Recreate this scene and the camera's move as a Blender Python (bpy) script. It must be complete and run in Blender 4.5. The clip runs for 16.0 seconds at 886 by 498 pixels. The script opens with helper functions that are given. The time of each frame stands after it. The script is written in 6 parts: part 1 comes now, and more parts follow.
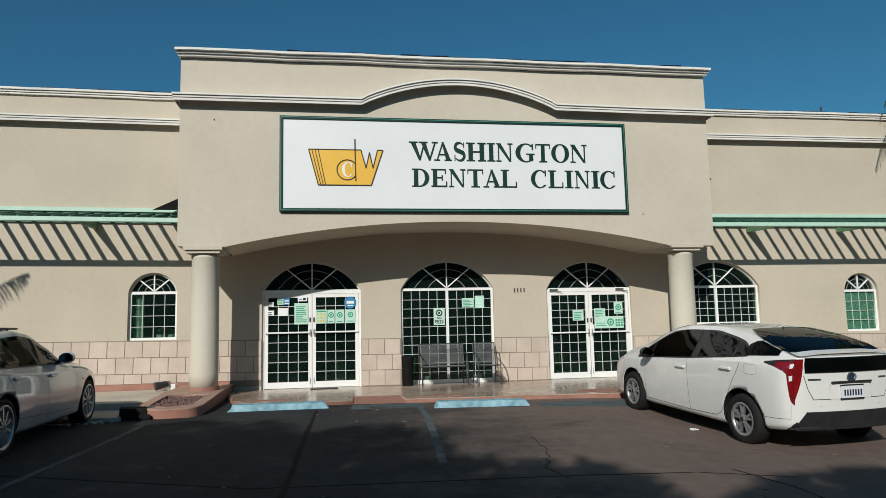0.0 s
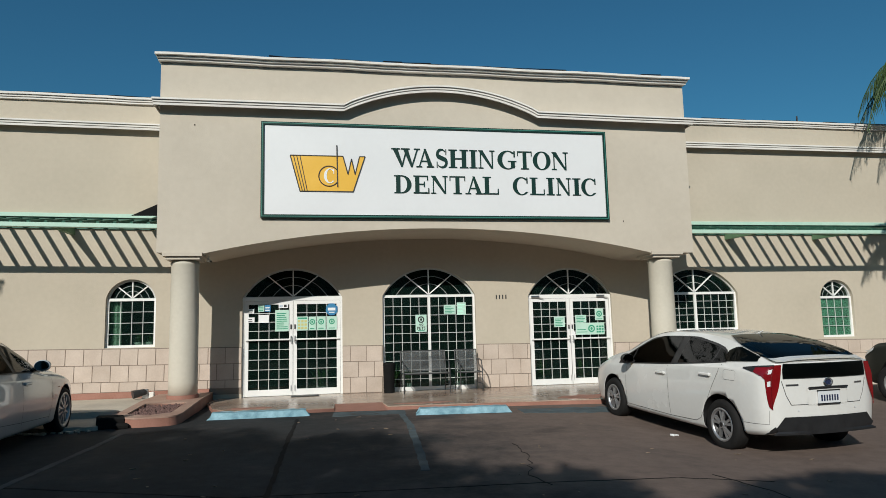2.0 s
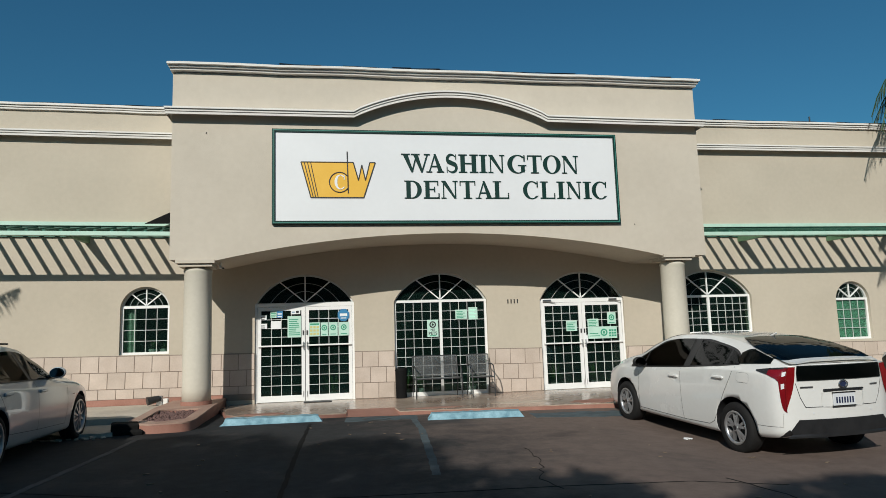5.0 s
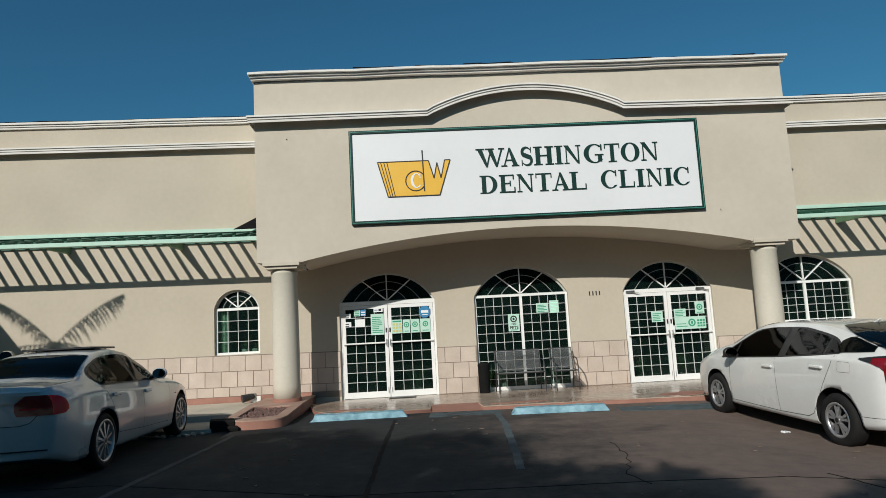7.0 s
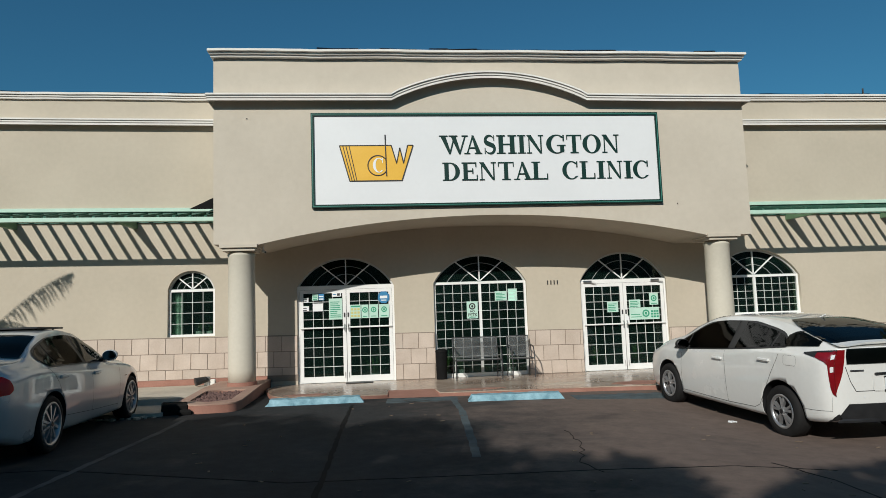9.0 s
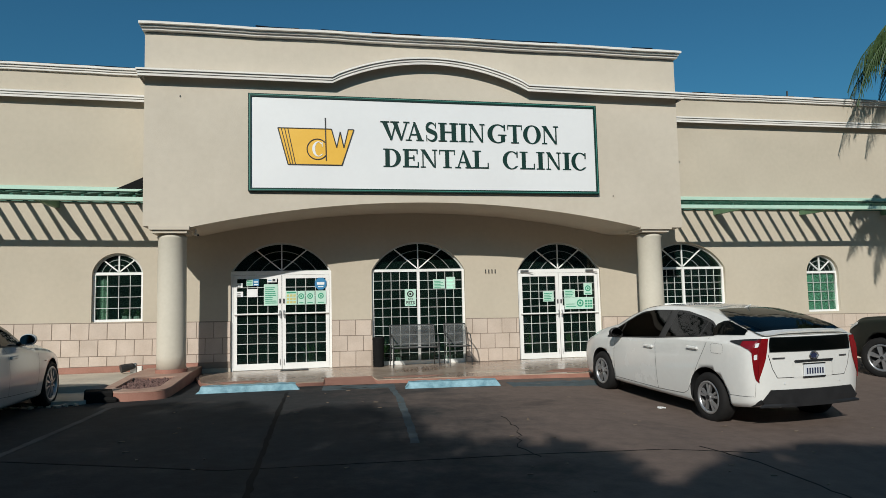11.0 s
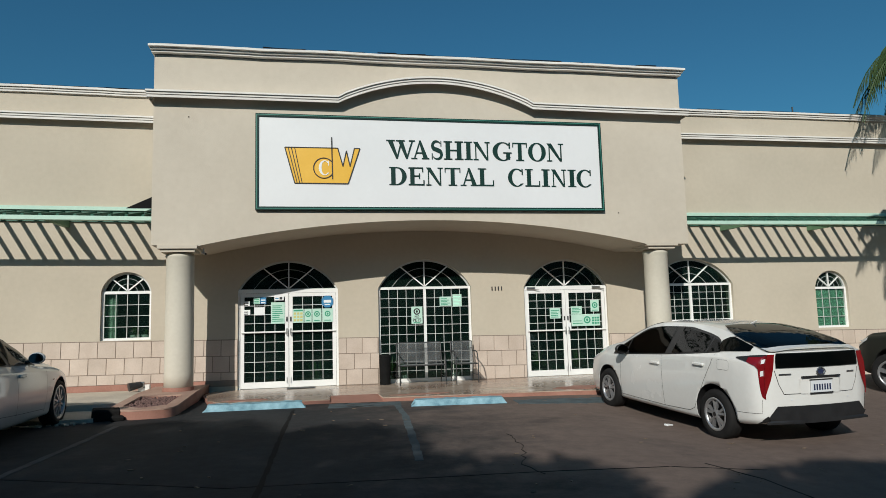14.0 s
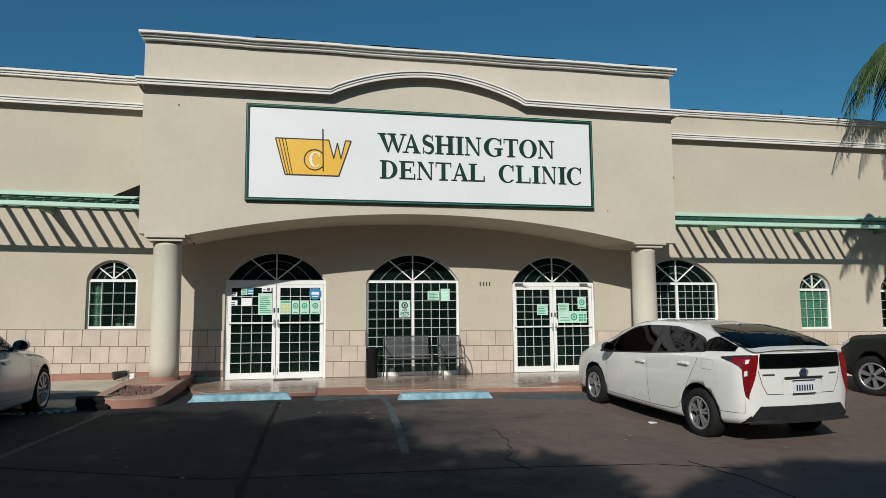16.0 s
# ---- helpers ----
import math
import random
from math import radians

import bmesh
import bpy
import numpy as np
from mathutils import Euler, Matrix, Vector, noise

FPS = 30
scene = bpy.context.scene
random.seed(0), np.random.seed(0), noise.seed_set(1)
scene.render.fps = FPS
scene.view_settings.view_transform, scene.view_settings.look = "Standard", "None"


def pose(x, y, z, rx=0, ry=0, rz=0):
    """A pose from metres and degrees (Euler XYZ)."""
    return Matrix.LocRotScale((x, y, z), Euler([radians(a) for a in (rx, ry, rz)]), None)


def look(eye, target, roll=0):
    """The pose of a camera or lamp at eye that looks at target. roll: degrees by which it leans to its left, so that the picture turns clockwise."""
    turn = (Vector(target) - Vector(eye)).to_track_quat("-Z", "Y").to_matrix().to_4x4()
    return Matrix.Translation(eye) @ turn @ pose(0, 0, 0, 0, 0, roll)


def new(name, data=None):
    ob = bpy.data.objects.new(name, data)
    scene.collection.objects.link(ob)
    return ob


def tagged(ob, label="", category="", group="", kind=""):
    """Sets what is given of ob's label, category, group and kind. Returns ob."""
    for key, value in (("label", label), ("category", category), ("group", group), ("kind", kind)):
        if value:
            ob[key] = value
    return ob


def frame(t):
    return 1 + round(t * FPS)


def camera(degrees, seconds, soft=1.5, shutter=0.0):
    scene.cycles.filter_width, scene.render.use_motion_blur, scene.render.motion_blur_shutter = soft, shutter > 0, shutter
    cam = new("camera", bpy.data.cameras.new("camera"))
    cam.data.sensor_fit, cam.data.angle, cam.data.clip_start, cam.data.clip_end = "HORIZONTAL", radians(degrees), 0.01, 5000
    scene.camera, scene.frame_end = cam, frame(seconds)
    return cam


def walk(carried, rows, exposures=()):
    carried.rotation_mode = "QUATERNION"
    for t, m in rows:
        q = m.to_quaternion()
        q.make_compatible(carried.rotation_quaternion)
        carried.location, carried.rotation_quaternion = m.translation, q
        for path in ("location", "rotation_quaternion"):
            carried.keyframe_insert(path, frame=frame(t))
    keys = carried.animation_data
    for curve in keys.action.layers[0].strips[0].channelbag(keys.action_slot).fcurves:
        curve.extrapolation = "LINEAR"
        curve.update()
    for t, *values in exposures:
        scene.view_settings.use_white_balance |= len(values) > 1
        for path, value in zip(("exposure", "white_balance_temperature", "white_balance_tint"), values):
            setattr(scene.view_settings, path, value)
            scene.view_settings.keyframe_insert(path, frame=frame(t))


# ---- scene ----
cam = camera(66.3, 16.0, soft=0.5)
PATH = [
    (0, (1.532, -15.039, 1.325), (1.843, -13.076, 1.548), -1.3),
    (0.5, (1.526, -15.036, 1.33), (1.854, -13.074, 1.53), -1.3),
    (1, (1.514, -15.011, 1.31), (1.863, -13.053, 1.518), -1.4),
    (1.5, (1.534, -15.038, 1.322), (1.89, -13.084, 1.561), -1.2),
    (2, (1.518, -15.04, 1.326), (1.883, -13.089, 1.567), -1.4),
    (2.5, (1.523, -15.047, 1.318), (1.879, -13.094, 1.555), -1.8),
    (3, (1.531, -15.027, 1.321), (1.898, -13.076, 1.559), -1.9),
    (5.5, (1.555, -15.061, 1.305), (1.847, -13.1, 1.566), -1.7),
    (6, (1.556, -15.055, 1.299), (1.77, -13.083, 1.551), -2.2),
    (6.5, (1.566, -15.063, 1.288), (1.707, -13.086, 1.549), -2.8),
    (7, (1.595, -15.08, 1.316), (1.689, -13.098, 1.569), -3.1),
    (7.5, (1.574, -15.051, 1.353), (1.629, -13.064, 1.575), -2.7),
    (8, (1.556, -15.039, 1.352), (1.703, -13.056, 1.565), -2.4),
    (8.5, (1.561, -15.069, 1.358), (1.721, -13.086, 1.559), -2.2),
    (9, (1.57, -15.059, 1.348), (1.782, -13.081, 1.552), -2.0),
    (9.5, (1.528, -15.049, 1.343), (1.81, -13.078, 1.539), -1.7),
    (10, (1.519, -15.027, 1.335), (1.852, -13.064, 1.515), -1.5),
    (12.5, (1.505, -14.982, 1.286), (1.932, -13.035, 1.45), -1.4),
    (13, (1.524, -15.016, 1.285), (1.914, -13.063, 1.472), -1.5),
    (13.5, (1.516, -15.022, 1.307), (1.916, -13.071, 1.494), -0.6),
    (14, (1.563, -15.046, 1.303), (1.935, -13.093, 1.523), -1.6),
    (14.5, (1.562, -15.066, 1.316), (1.924, -13.112, 1.542), -1.6),
    (15, (1.544, -15.06, 1.34), (1.946, -13.11, 1.537), -1.3),
    (15.5, (1.545, -15.054, 1.316), (1.975, -13.11, 1.504), -0.8),
    (16, (1.535, -15.052, 1.312), (1.942, -13.104, 1.514), -0.5),
]
walk(cam, [(t, look(eye, target, roll)) for t, eye, target, roll in PATH])

# ---------------------------------------------------------------- world and sun
SUN = Vector((0.475, 1.0, -0.60)).normalized()
world = bpy.data.worlds.new("sky")
scene.world = world
world.use_nodes = True
wn = world.node_tree
sky = wn.nodes.new("ShaderNodeTexSky")
sky.sky_type = 'NISHITA'
sky.sun_disc = False
sky.sun_elevation = radians(29)
sky.sun_rotation = radians(205.4)
sky.air_density, sky.dust_density, sky.ozone_density = 1.0, 0.6, 2.5
wn.nodes["Background"].inputs["Strength"].default_value = 0.05
tone = wn.nodes.new("ShaderNodeMix")
tone.data_type, tone.blend_type = 'RGBA', 'MULTIPLY'
tone.inputs["Factor"].default_value = 1.0
tone.inputs["B"].default_value = (0.41, 1.07, 1.22, 1)
wn.links.new(sky.outputs["Color"], tone.inputs["A"])
wn.links.new(tone.outputs["Result"], wn.nodes["Background"].inputs["Color"])
sun = new("sun", bpy.data.lights.new("sun", 'SUN'))
sun.data.energy, sun.data.angle, sun.data.color = 3.95, radians(0.53), (0.98, 0.95, 0.88)
sun.matrix_world = look((0, 0, 30), Vector((0, 0, 30)) + SUN)


# ---------------------------------------------------------------- materials
def mat(name, a, b=None, scale=4.0, rough=0.6, metal=0.0, bump=0.0, bscale=60.0, island=0.0, coat=0.0, space="Object", spec=0.5, stretch=(1, 1, 1)):
    """Two colours mixed by broad and fine noise, with fine relief."""
    m = bpy.data.materials.new(name)
    m.use_nodes = True
    n, l = m.node_tree.nodes, m.node_tree.links
    p = n["Principled BSDF"]
    p.inputs["Roughness"].default_value = rough
    p.inputs["Metallic"].default_value = metal
    p.inputs["Coat Weight"].default_value = coat
    p.inputs["Coat Roughness"].default_value = 0.02
    p.inputs["Specular IOR Level"].default_value = spec
    if b is None:
        p.inputs["Base Color"].default_value = (*a, 1)
        if not bump:
            return m
    if space == "World":
        src = n.new("ShaderNodeNewGeometry").outputs["Position"]
    else:
        src = n.new("ShaderNodeTexCoord").outputs["Object"]
    mp = n.new("ShaderNodeMapping")
    mp.inputs["Scale"].default_value = stretch
    l.new(src, mp.inputs["Vector"])
    vec = mp.outputs["Vector"]
    if b is not None:
        big, fine = n.new("ShaderNodeTexNoise"), n.new("ShaderNodeTexNoise")
        for t, sc, d in ((big, scale, 6), (fine, scale * 14, 3)):
            t.inputs["Scale"].default_value = sc
            t.inputs["Detail"].default_value = d
            l.new(vec, t.inputs["Vector"])
        mx = n.new("ShaderNodeMath"); mx.operation = 'MULTIPLY_ADD'
        mx.inputs[1].default_value = 0.45
        l.new(fine.outputs["Fac"], mx.inputs[0]); l.new(big.outputs["Fac"], mx.inputs[2])
        rg = n.new("ShaderNodeMapRange")
        rg.inputs["From Min"].default_value, rg.inputs["From Max"].default_value = 0.45, 1.0
        l.new(mx.outputs[0], rg.inputs["Value"])
        c = n.new("ShaderNodeMix"); c.data_type = 'RGBA'
        c.inputs["A"].default_value, c.inputs["B"].default_value = (*a, 1), (*b, 1)
        l.new(rg.outputs["Result"], c.inputs["Factor"])
        out = c.outputs["Result"]
        if island:
            oi = n.new("ShaderNodeObjectInfo")
            r2 = n.new("ShaderNodeMapRange")
            r2.inputs["To Min"].default_value, r2.inputs["To Max"].default_value = 1 - island, 1 + island
            l.new(oi.outputs["Random"], r2.inputs["Value"])
            hv = n.new("ShaderNodeHueSaturation")
            l.new(r2.outputs["Result"], hv.inputs["Value"]); l.new(out, hv.inputs["Color"])
            out = hv.outputs["Color"]
        l.new(out, p.inputs["Base Color"])
        rr = n.new("ShaderNodeMapRange")
        rr.inputs["To Min"].default_value, rr.inputs["To Max"].default_value = max(rough - 0.08, 0.02), min(rough + 0.08, 1)
        l.new(big.outputs["Fac"], rr.inputs["Value"]); l.new(rr.outputs["Result"], p.inputs["Roughness"])
    if bump:
        t = n.new("ShaderNodeTexNoise")
        t.inputs["Scale"].default_value, t.inputs["Detail"].default_value = bscale, 5
        l.new(vec, t.inputs["Vector"])
        bp = n.new("ShaderNodeBump")
        bp.inputs["Strength"].default_value, bp.inputs["Distance"].default_value = bump, 0.01
        l.new(t.outputs["Fac"], bp.inputs["Height"]); l.new(bp.outputs["Normal"], p.inputs["Normal"])
    return m


def glass(name, tint, rough=0.01, ior=1.5, scatter=None):
    m = bpy.data.materials.new(name)
    m.use_nodes = True
    n, l = m.node_tree.nodes, m.node_tree.links
    n.remove(n["Principled BSDF"])
    tr, gl, fr, mx = (n.new("ShaderNode" + k) for k in ("BsdfTransparent", "BsdfGlossy", "Fresnel", "MixShader"))
    tr.inputs["Color"].default_value = (*tint, 1)
    gl.inputs["Roughness"].default_value = rough
    fr.inputs["IOR"].default_value = ior
    l.new(fr.outputs[0], mx.inputs[0]); l.new(tr.outputs[0], mx.inputs[1]); l.new(gl.outputs[0], mx.inputs[2])
    out = mx.outputs[0]
    if scatter:
        df, m2, nz = n.new("ShaderNodeBsdfDiffuse"), n.new("ShaderNodeMixShader"), n.new("ShaderNodeTexNoise")
        df.inputs["Color"].default_value = (*scatter[:3], 1)
        nz.inputs["Scale"].default_value = 2.5
        mr = n.new("ShaderNodeMapRange")
        mr.inputs["To Min"].default_value, mr.inputs["To Max"].default_value = 0.0, 2 * scatter[3]
        l.new(nz.outputs["Fac"], mr.inputs["Value"]); l.new(mr.outputs[0], m2.inputs[0])
        l.new(out, m2.inputs[1]); l.new(df.outputs[0], m2.inputs[2])
        out = m2.outputs[0]
    l.new(out, n["Material Output"].inputs["Surface"])
    return m


def ground_material():
    """Worn paving with old red paint, patches and fine grit; tree shade is put into its dark base."""
    m = mat("worn_shaded_paving", (0.013, 0.015, 0.017), (0.040, 0.040, 0.041), 0.55, 0.85, bump=0.35, bscale=45, space="World", spec=0.2)
    n, l = m.node_tree.nodes, m.node_tree.links
    p = n["Principled BSDF"]
    base = p.inputs["Base Color"].links[0].from_socket
    pos = n.new("ShaderNodeNewGeometry").outputs["Position"]
    sp = n.new("ShaderNodeSeparateXYZ"); l.new(pos, sp.inputs[0])
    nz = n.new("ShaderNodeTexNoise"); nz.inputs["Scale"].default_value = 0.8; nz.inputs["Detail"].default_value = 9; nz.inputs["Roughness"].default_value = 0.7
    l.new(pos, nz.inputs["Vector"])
    # more red paint to the east, coloured lighter for the sunlit side
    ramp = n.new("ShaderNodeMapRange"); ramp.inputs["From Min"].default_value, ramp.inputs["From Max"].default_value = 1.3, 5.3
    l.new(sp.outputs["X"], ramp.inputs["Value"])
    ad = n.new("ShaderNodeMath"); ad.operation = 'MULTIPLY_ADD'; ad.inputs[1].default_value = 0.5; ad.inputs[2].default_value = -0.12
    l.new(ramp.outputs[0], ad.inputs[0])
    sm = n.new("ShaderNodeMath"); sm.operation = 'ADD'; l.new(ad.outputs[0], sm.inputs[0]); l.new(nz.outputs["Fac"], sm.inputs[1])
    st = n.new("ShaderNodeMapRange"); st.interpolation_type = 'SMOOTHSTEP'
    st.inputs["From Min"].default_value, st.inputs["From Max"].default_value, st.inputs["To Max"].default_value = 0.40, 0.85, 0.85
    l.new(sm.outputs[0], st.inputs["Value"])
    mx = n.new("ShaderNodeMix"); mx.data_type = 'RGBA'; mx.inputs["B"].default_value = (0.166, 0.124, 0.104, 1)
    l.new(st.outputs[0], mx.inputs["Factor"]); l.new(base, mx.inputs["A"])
    wear = n.new("ShaderNodeTexNoise"); wear.inputs["Scale"].default_value = 4.5; wear.inputs["Detail"].default_value = 9; wear.inputs["Roughness"].default_value = 0.75
    l.new(pos, wear.inputs["Vector"])
    wr = n.new("ShaderNodeMapRange")
    wr.inputs["From Min"].default_value, wr.inputs["From Max"].default_value = 0.32, 0.68
    wr.inputs["To Min"].default_value, wr.inputs["To Max"].default_value = 0.82, 1.17
    l.new(wear.outputs["Fac"], wr.inputs["Value"])
    hv = n.new("ShaderNodeHueSaturation")
    l.new(wr.outputs[0], hv.inputs["Value"]); l.new(mx.outputs["Result"], hv.inputs["Color"])
    l.new(hv.outputs["Color"], p.inputs["Base Color"])
    return m


STUCCO = mat("beige_stucco", (0.45, 0.395, 0.312), (0.525, 0.463, 0.37), 0.7, 0.9, bump=0.25, bscale=55, space="World")
PORTICO = mat("portico_stucco", (0.49, 0.432, 0.352), (0.57, 0.508, 0.42), 0.6, 0.9, bump=0.25, bscale=55, space="World")
CORNICE = mat("cornice_paint", (0.60, 0.57, 0.53), (0.80, 0.77, 0.72), 1.6, 0.85, bump=0.3, bscale=30, space="World", stretch=(1, 1, 3))
COLUMN = mat("column_paint", (0.52, 0.477, 0.39), (0.60, 0.555, 0.465), 1.2, 0.75, bump=0.12, bscale=50, space="World")
TILE = mat("pink_stone_tile", (0.45, 0.365, 0.298), (0.575, 0.48, 0.405), 2.6, 0.7, bump=0.15, bscale=40, island=0.07, space="World")
GROUT = mat("dark_grout", (0.20, 0.16, 0.13), (0.27, 0.22, 0.18), 5, 0.9, space="World")
TERRACOTTA = mat("terracotta_paint", (0.25, 0.115, 0.08), (0.36, 0.18, 0.135), 3.0, 0.75, bump=0.2, space="World")
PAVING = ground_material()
PORCH = mat("polished_porch_stone", (0.23, 0.145, 0.105), (0.50, 0.41, 0.325), 0.9, 0.22, bump=0.05, bscale=25, space="World")
WALK = mat("worn_concrete", (0.38, 0.33, 0.27), (0.60, 0.53, 0.43), 1.3, 0.85, bump=0.25, space="World")
BLUE = mat("chipped_blue_paint", (0.055, 0.16, 0.21), (0.31, 0.50, 0.57), 7.0, 0.75, bump=0.3, bscale=30)
# faded blue, darkened because the bay line runs into shade
FADED_BLUE_SHADED = mat("faded_blue_shaded_paint", (0.030, 0.042, 0.048), (0.082, 0.115, 0.128), 6.0, 0.85, space="World")
# faded white, with the lot's shade put into the colour
FADED_WHITE_SHADED = mat("faded_white_shaded_paint", (0.028, 0.028, 0.028), (0.10, 0.098, 0.095), 3.0, 0.85, space="World")
WHITE = mat("white_frame_paint", (0.74, 0.74, 0.72), (0.82, 0.82, 0.80), 3.0, 0.4)
BAR = mat("grille_paint", (0.46, 0.48, 0.46), (0.58, 0.59, 0.57), 6.0, 0.45)
# the green diffuse share paints in greenery reflected by the panes
GLASS = glass("window_glass", (0.40, 0.52, 0.46), scatter=(0.08, 0.2, 0.16, 0.03))
# room surfaces near black: the indoor gloom is in the colour
DARK = mat("interior_painted_dim", (0.035, 0.045, 0.04), (0.06, 0.075, 0.065), 1.0, 0.8)
BLIND = mat("green_blind", (0.46, 0.86, 0.68), (0.54, 0.92, 0.75), 2.0, 0.7)
CURTAIN = mat("pale_green_curtain", (0.50, 0.62, 0.54), (0.60, 0.70, 0.62), 6.0, 0.9, stretch=(6, 1, 0.3))
MINT = mat("mint_paint", (0.38, 0.58, 0.47), (0.50, 0.68, 0.57), 3.0, 0.6, bump=0.15)
GREEN = mat("dark_green_paint", (0.015, 0.085, 0.055), (0.035, 0.13, 0.09), 3.0, 0.55)
OLIVE = mat("bracket_green_paint", (0.10, 0.20, 0.11), (0.16, 0.28, 0.16), 4.0, 0.6)
SIGNWHITE = mat("sign_panel", (0.70, 0.70, 0.70), (0.74, 0.74, 0.74), 0.8, 0.35)
SIGNGREEN = mat("sign_green", (0.003, 0.026, 0.021), (0.005, 0.036, 0.028), 2.0, 0.5, spec=0.25)
GOLD = mat("sign_gold", (0.72, 0.40, 0.035), (0.78, 0.45, 0.05), 2.0, 0.4)
INK = mat("black_ink", (0.02, 0.02, 0.02))
BLACK = mat("black_metal", (0.02, 0.02, 0.021), (0.035, 0.035, 0.036), 8.0, 0.45)
TAR = mat("tarred_metal", (0.006, 0.006, 0.006), (0.012, 0.012, 0.012), 6.0, 0.8, spec=0.1)
CHROME = mat("brushed_metal", (0.55, 0.55, 0.55), (0.65, 0.65, 0.65), 9.0, 0.3, 1.0)
MESHGREY = glass("mesh_sling", (0.80, 0.80, 0.80), 0.4, 1.3, scatter=(0.27, 0.28, 0.28, 0.15))
PAPER = mat("pale_green_paper", (0.42, 0.62, 0.52), (0.50, 0.70, 0.60), 5.0, 0.7)
PAPERG = mat("green_print", (0.03, 0.30, 0.17))
PAPERW = mat("white_paper", (0.72, 0.74, 0.74), (0.80, 0.81, 0.80), 5.0, 0.7)
PAPERY = mat("yellow_print", (0.55, 0.50, 0.18))
STICKBLUE = mat("blue_sticker", (0.03, 0.18, 0.36), (0.04, 0.22, 0.42), 3.0, 0.4)
MULCH = mat("red_gravel", (0.10, 0.055, 0.05), (0.24, 0.14, 0.12), 9.0, 0.9, island=0.3)
SOIL = mat("dark_soil", (0.05, 0.035, 0.03), (0.09, 0.06, 0.05), 6.0, 0.95, bump=0.6, bscale=30)
BARK = mat("bark", (0.14, 0.10, 0.07), (0.24, 0.18, 0.13), 5.0, 0.9, bump=0.5, bscale=20)
LEAF = mat("leaf", (0.04, 0.085, 0.02), (0.09, 0.15, 0.04), 3.0, 0.55)
PALM = mat("palm_leaf", (0.03, 0.06, 0.018), (0.07, 0.11, 0.035), 4.0, 0.5)
FARWALL = mat("street_wall", (0.34, 0.30, 0.25), (0.42, 0.37, 0.31), 0.4, 0.9, bump=0.2, space="World")


# ---------------------------------------------------------------- mesh helpers
def link(name, me, material=None, parent=None, label=""):
    ob = new(name, me)
    if material is not None:
        me.materials.clear()
        me.materials.append(material)
    if parent is not None:
        ob.parent = parent
    if label:
        ob["label"] = label
    return ob


def part(name, bm, material, parent=None, label="", smooth=False):
    me = bpy.data.meshes.new(name)
    bmesh.ops.recalc_face_normals(bm, faces=bm.faces)
    bm.to_mesh(me)
    bm.free()
    if smooth:
        me.polygons.foreach_set("use_smooth", [True] * len(me.polygons))
    return link(name, me, material, parent, label)


def thing(name, at, label, category, group="", kind="", turn=0.0):
    ob = new(name)
    ob.empty_display_size = 0.2
    ob.matrix_world = pose(*at, 0, 0, turn)
    return tagged(ob, label, category, group, kind)


def box(bm, a, b, bevel=0.0, m=None):
    x0, y0, z0 = a
    x1, y1, z1 = b
    r = bmesh.ops.create_cube(bm, size=1, matrix=Matrix.Translation(((x0 + x1) / 2, (y0 + y1) / 2, (z0 + z1) / 2)) @ Matrix.Diagonal((x1 - x0, y1 - y0, z1 - z0, 1)))
    vs = r["verts"]
    if bevel:
        es = list({e for v in vs for e in v.link_edges})
        g = bmesh.ops.bevel(bm, geom=es, offset=bevel, segments=1, affect='EDGES')
        vs = list({v for f in g["faces"] for v in f.verts} | {v for v in vs if v.is_valid})
    if m is not None:
        bmesh.ops.transform(bm, matrix=m, verts=vs)
    return bm


def boxed(a, b, bevel=0.0):
    return box(bmesh.new(), a, b, bevel)


def rod(bm, p, q, r, r2=None, seg=8):
    p, q = Vector(p), Vector(q)
    d = q - p
    m = Matrix.Translation((p + q) / 2) @ d.to_track_quat("Z", "Y").to_matrix().to_4x4()
    bmesh.ops.create_cone(bm, cap_ends=True, segments=seg, radius1=r, radius2=r if r2 is None else r2, depth=d.length, matrix=m)
    return bm


def tube(bm, pts, r, seg=8):
    for p, q in zip(pts, pts[1:]):
        rod(bm, p, q, r, None, seg)
    return bm


def plate(loops, y0, y1):
    """A slab in the x-z plane from outlines (the first outer, the rest holes), between y0 (front) and y1."""
    cu = bpy.data.curves.new("outline", 'CURVE')
    cu.dimensions, cu.fill_mode = '2D', 'BOTH'
    cu.extrude = abs(y1 - y0) / 2
    for pts in loops:
        sp = cu.splines.new('POLY')
        sp.points.add(len(pts) - 1)
        for q, (x, z) in zip(sp.points, pts):
            q.co = (x, z, 0, 1)
        sp.use_cyclic_u = True
    ob = bpy.data.objects.new("outline", cu)
    scene.collection.objects.link(ob)
    me = bpy.data.meshes.new_from_object(ob.evaluated_get(bpy.context.evaluated_depsgraph_get()))
    bpy.data.objects.remove(ob)
    bpy.data.curves.remove(cu)
    me.transform(Matrix.Translation((0, (y0 + y1) / 2, 0)) @ Matrix.Rotation(radians(90), 4, 'X'))
    return me


def flat(loops, z0, z1):
    """A slab in the x-y plane from outlines, between heights z0 and z1."""
    me = plate(loops, 0, z1 - z0)
    me.transform(Matrix.Translation((0, 0, z1)) @ Matrix.Rotation(radians(-90), 4, 'X'))
    return me


def segment(xc, half, z0, rise, n=24, inset=0.0):
    """Points of a segmental arch from its left springing to the right."""
    r = (half * half + rise * rise) / (2 * rise)
    zc = z0 + rise - r
    a = math.atan2(z0 - zc, half)
    return [(xc - (r - inset) * math.cos(t), zc + (r - inset) * math.sin(t)) for t in (a + (math.pi - 2 * a) * i / n for i in range(n + 1))]


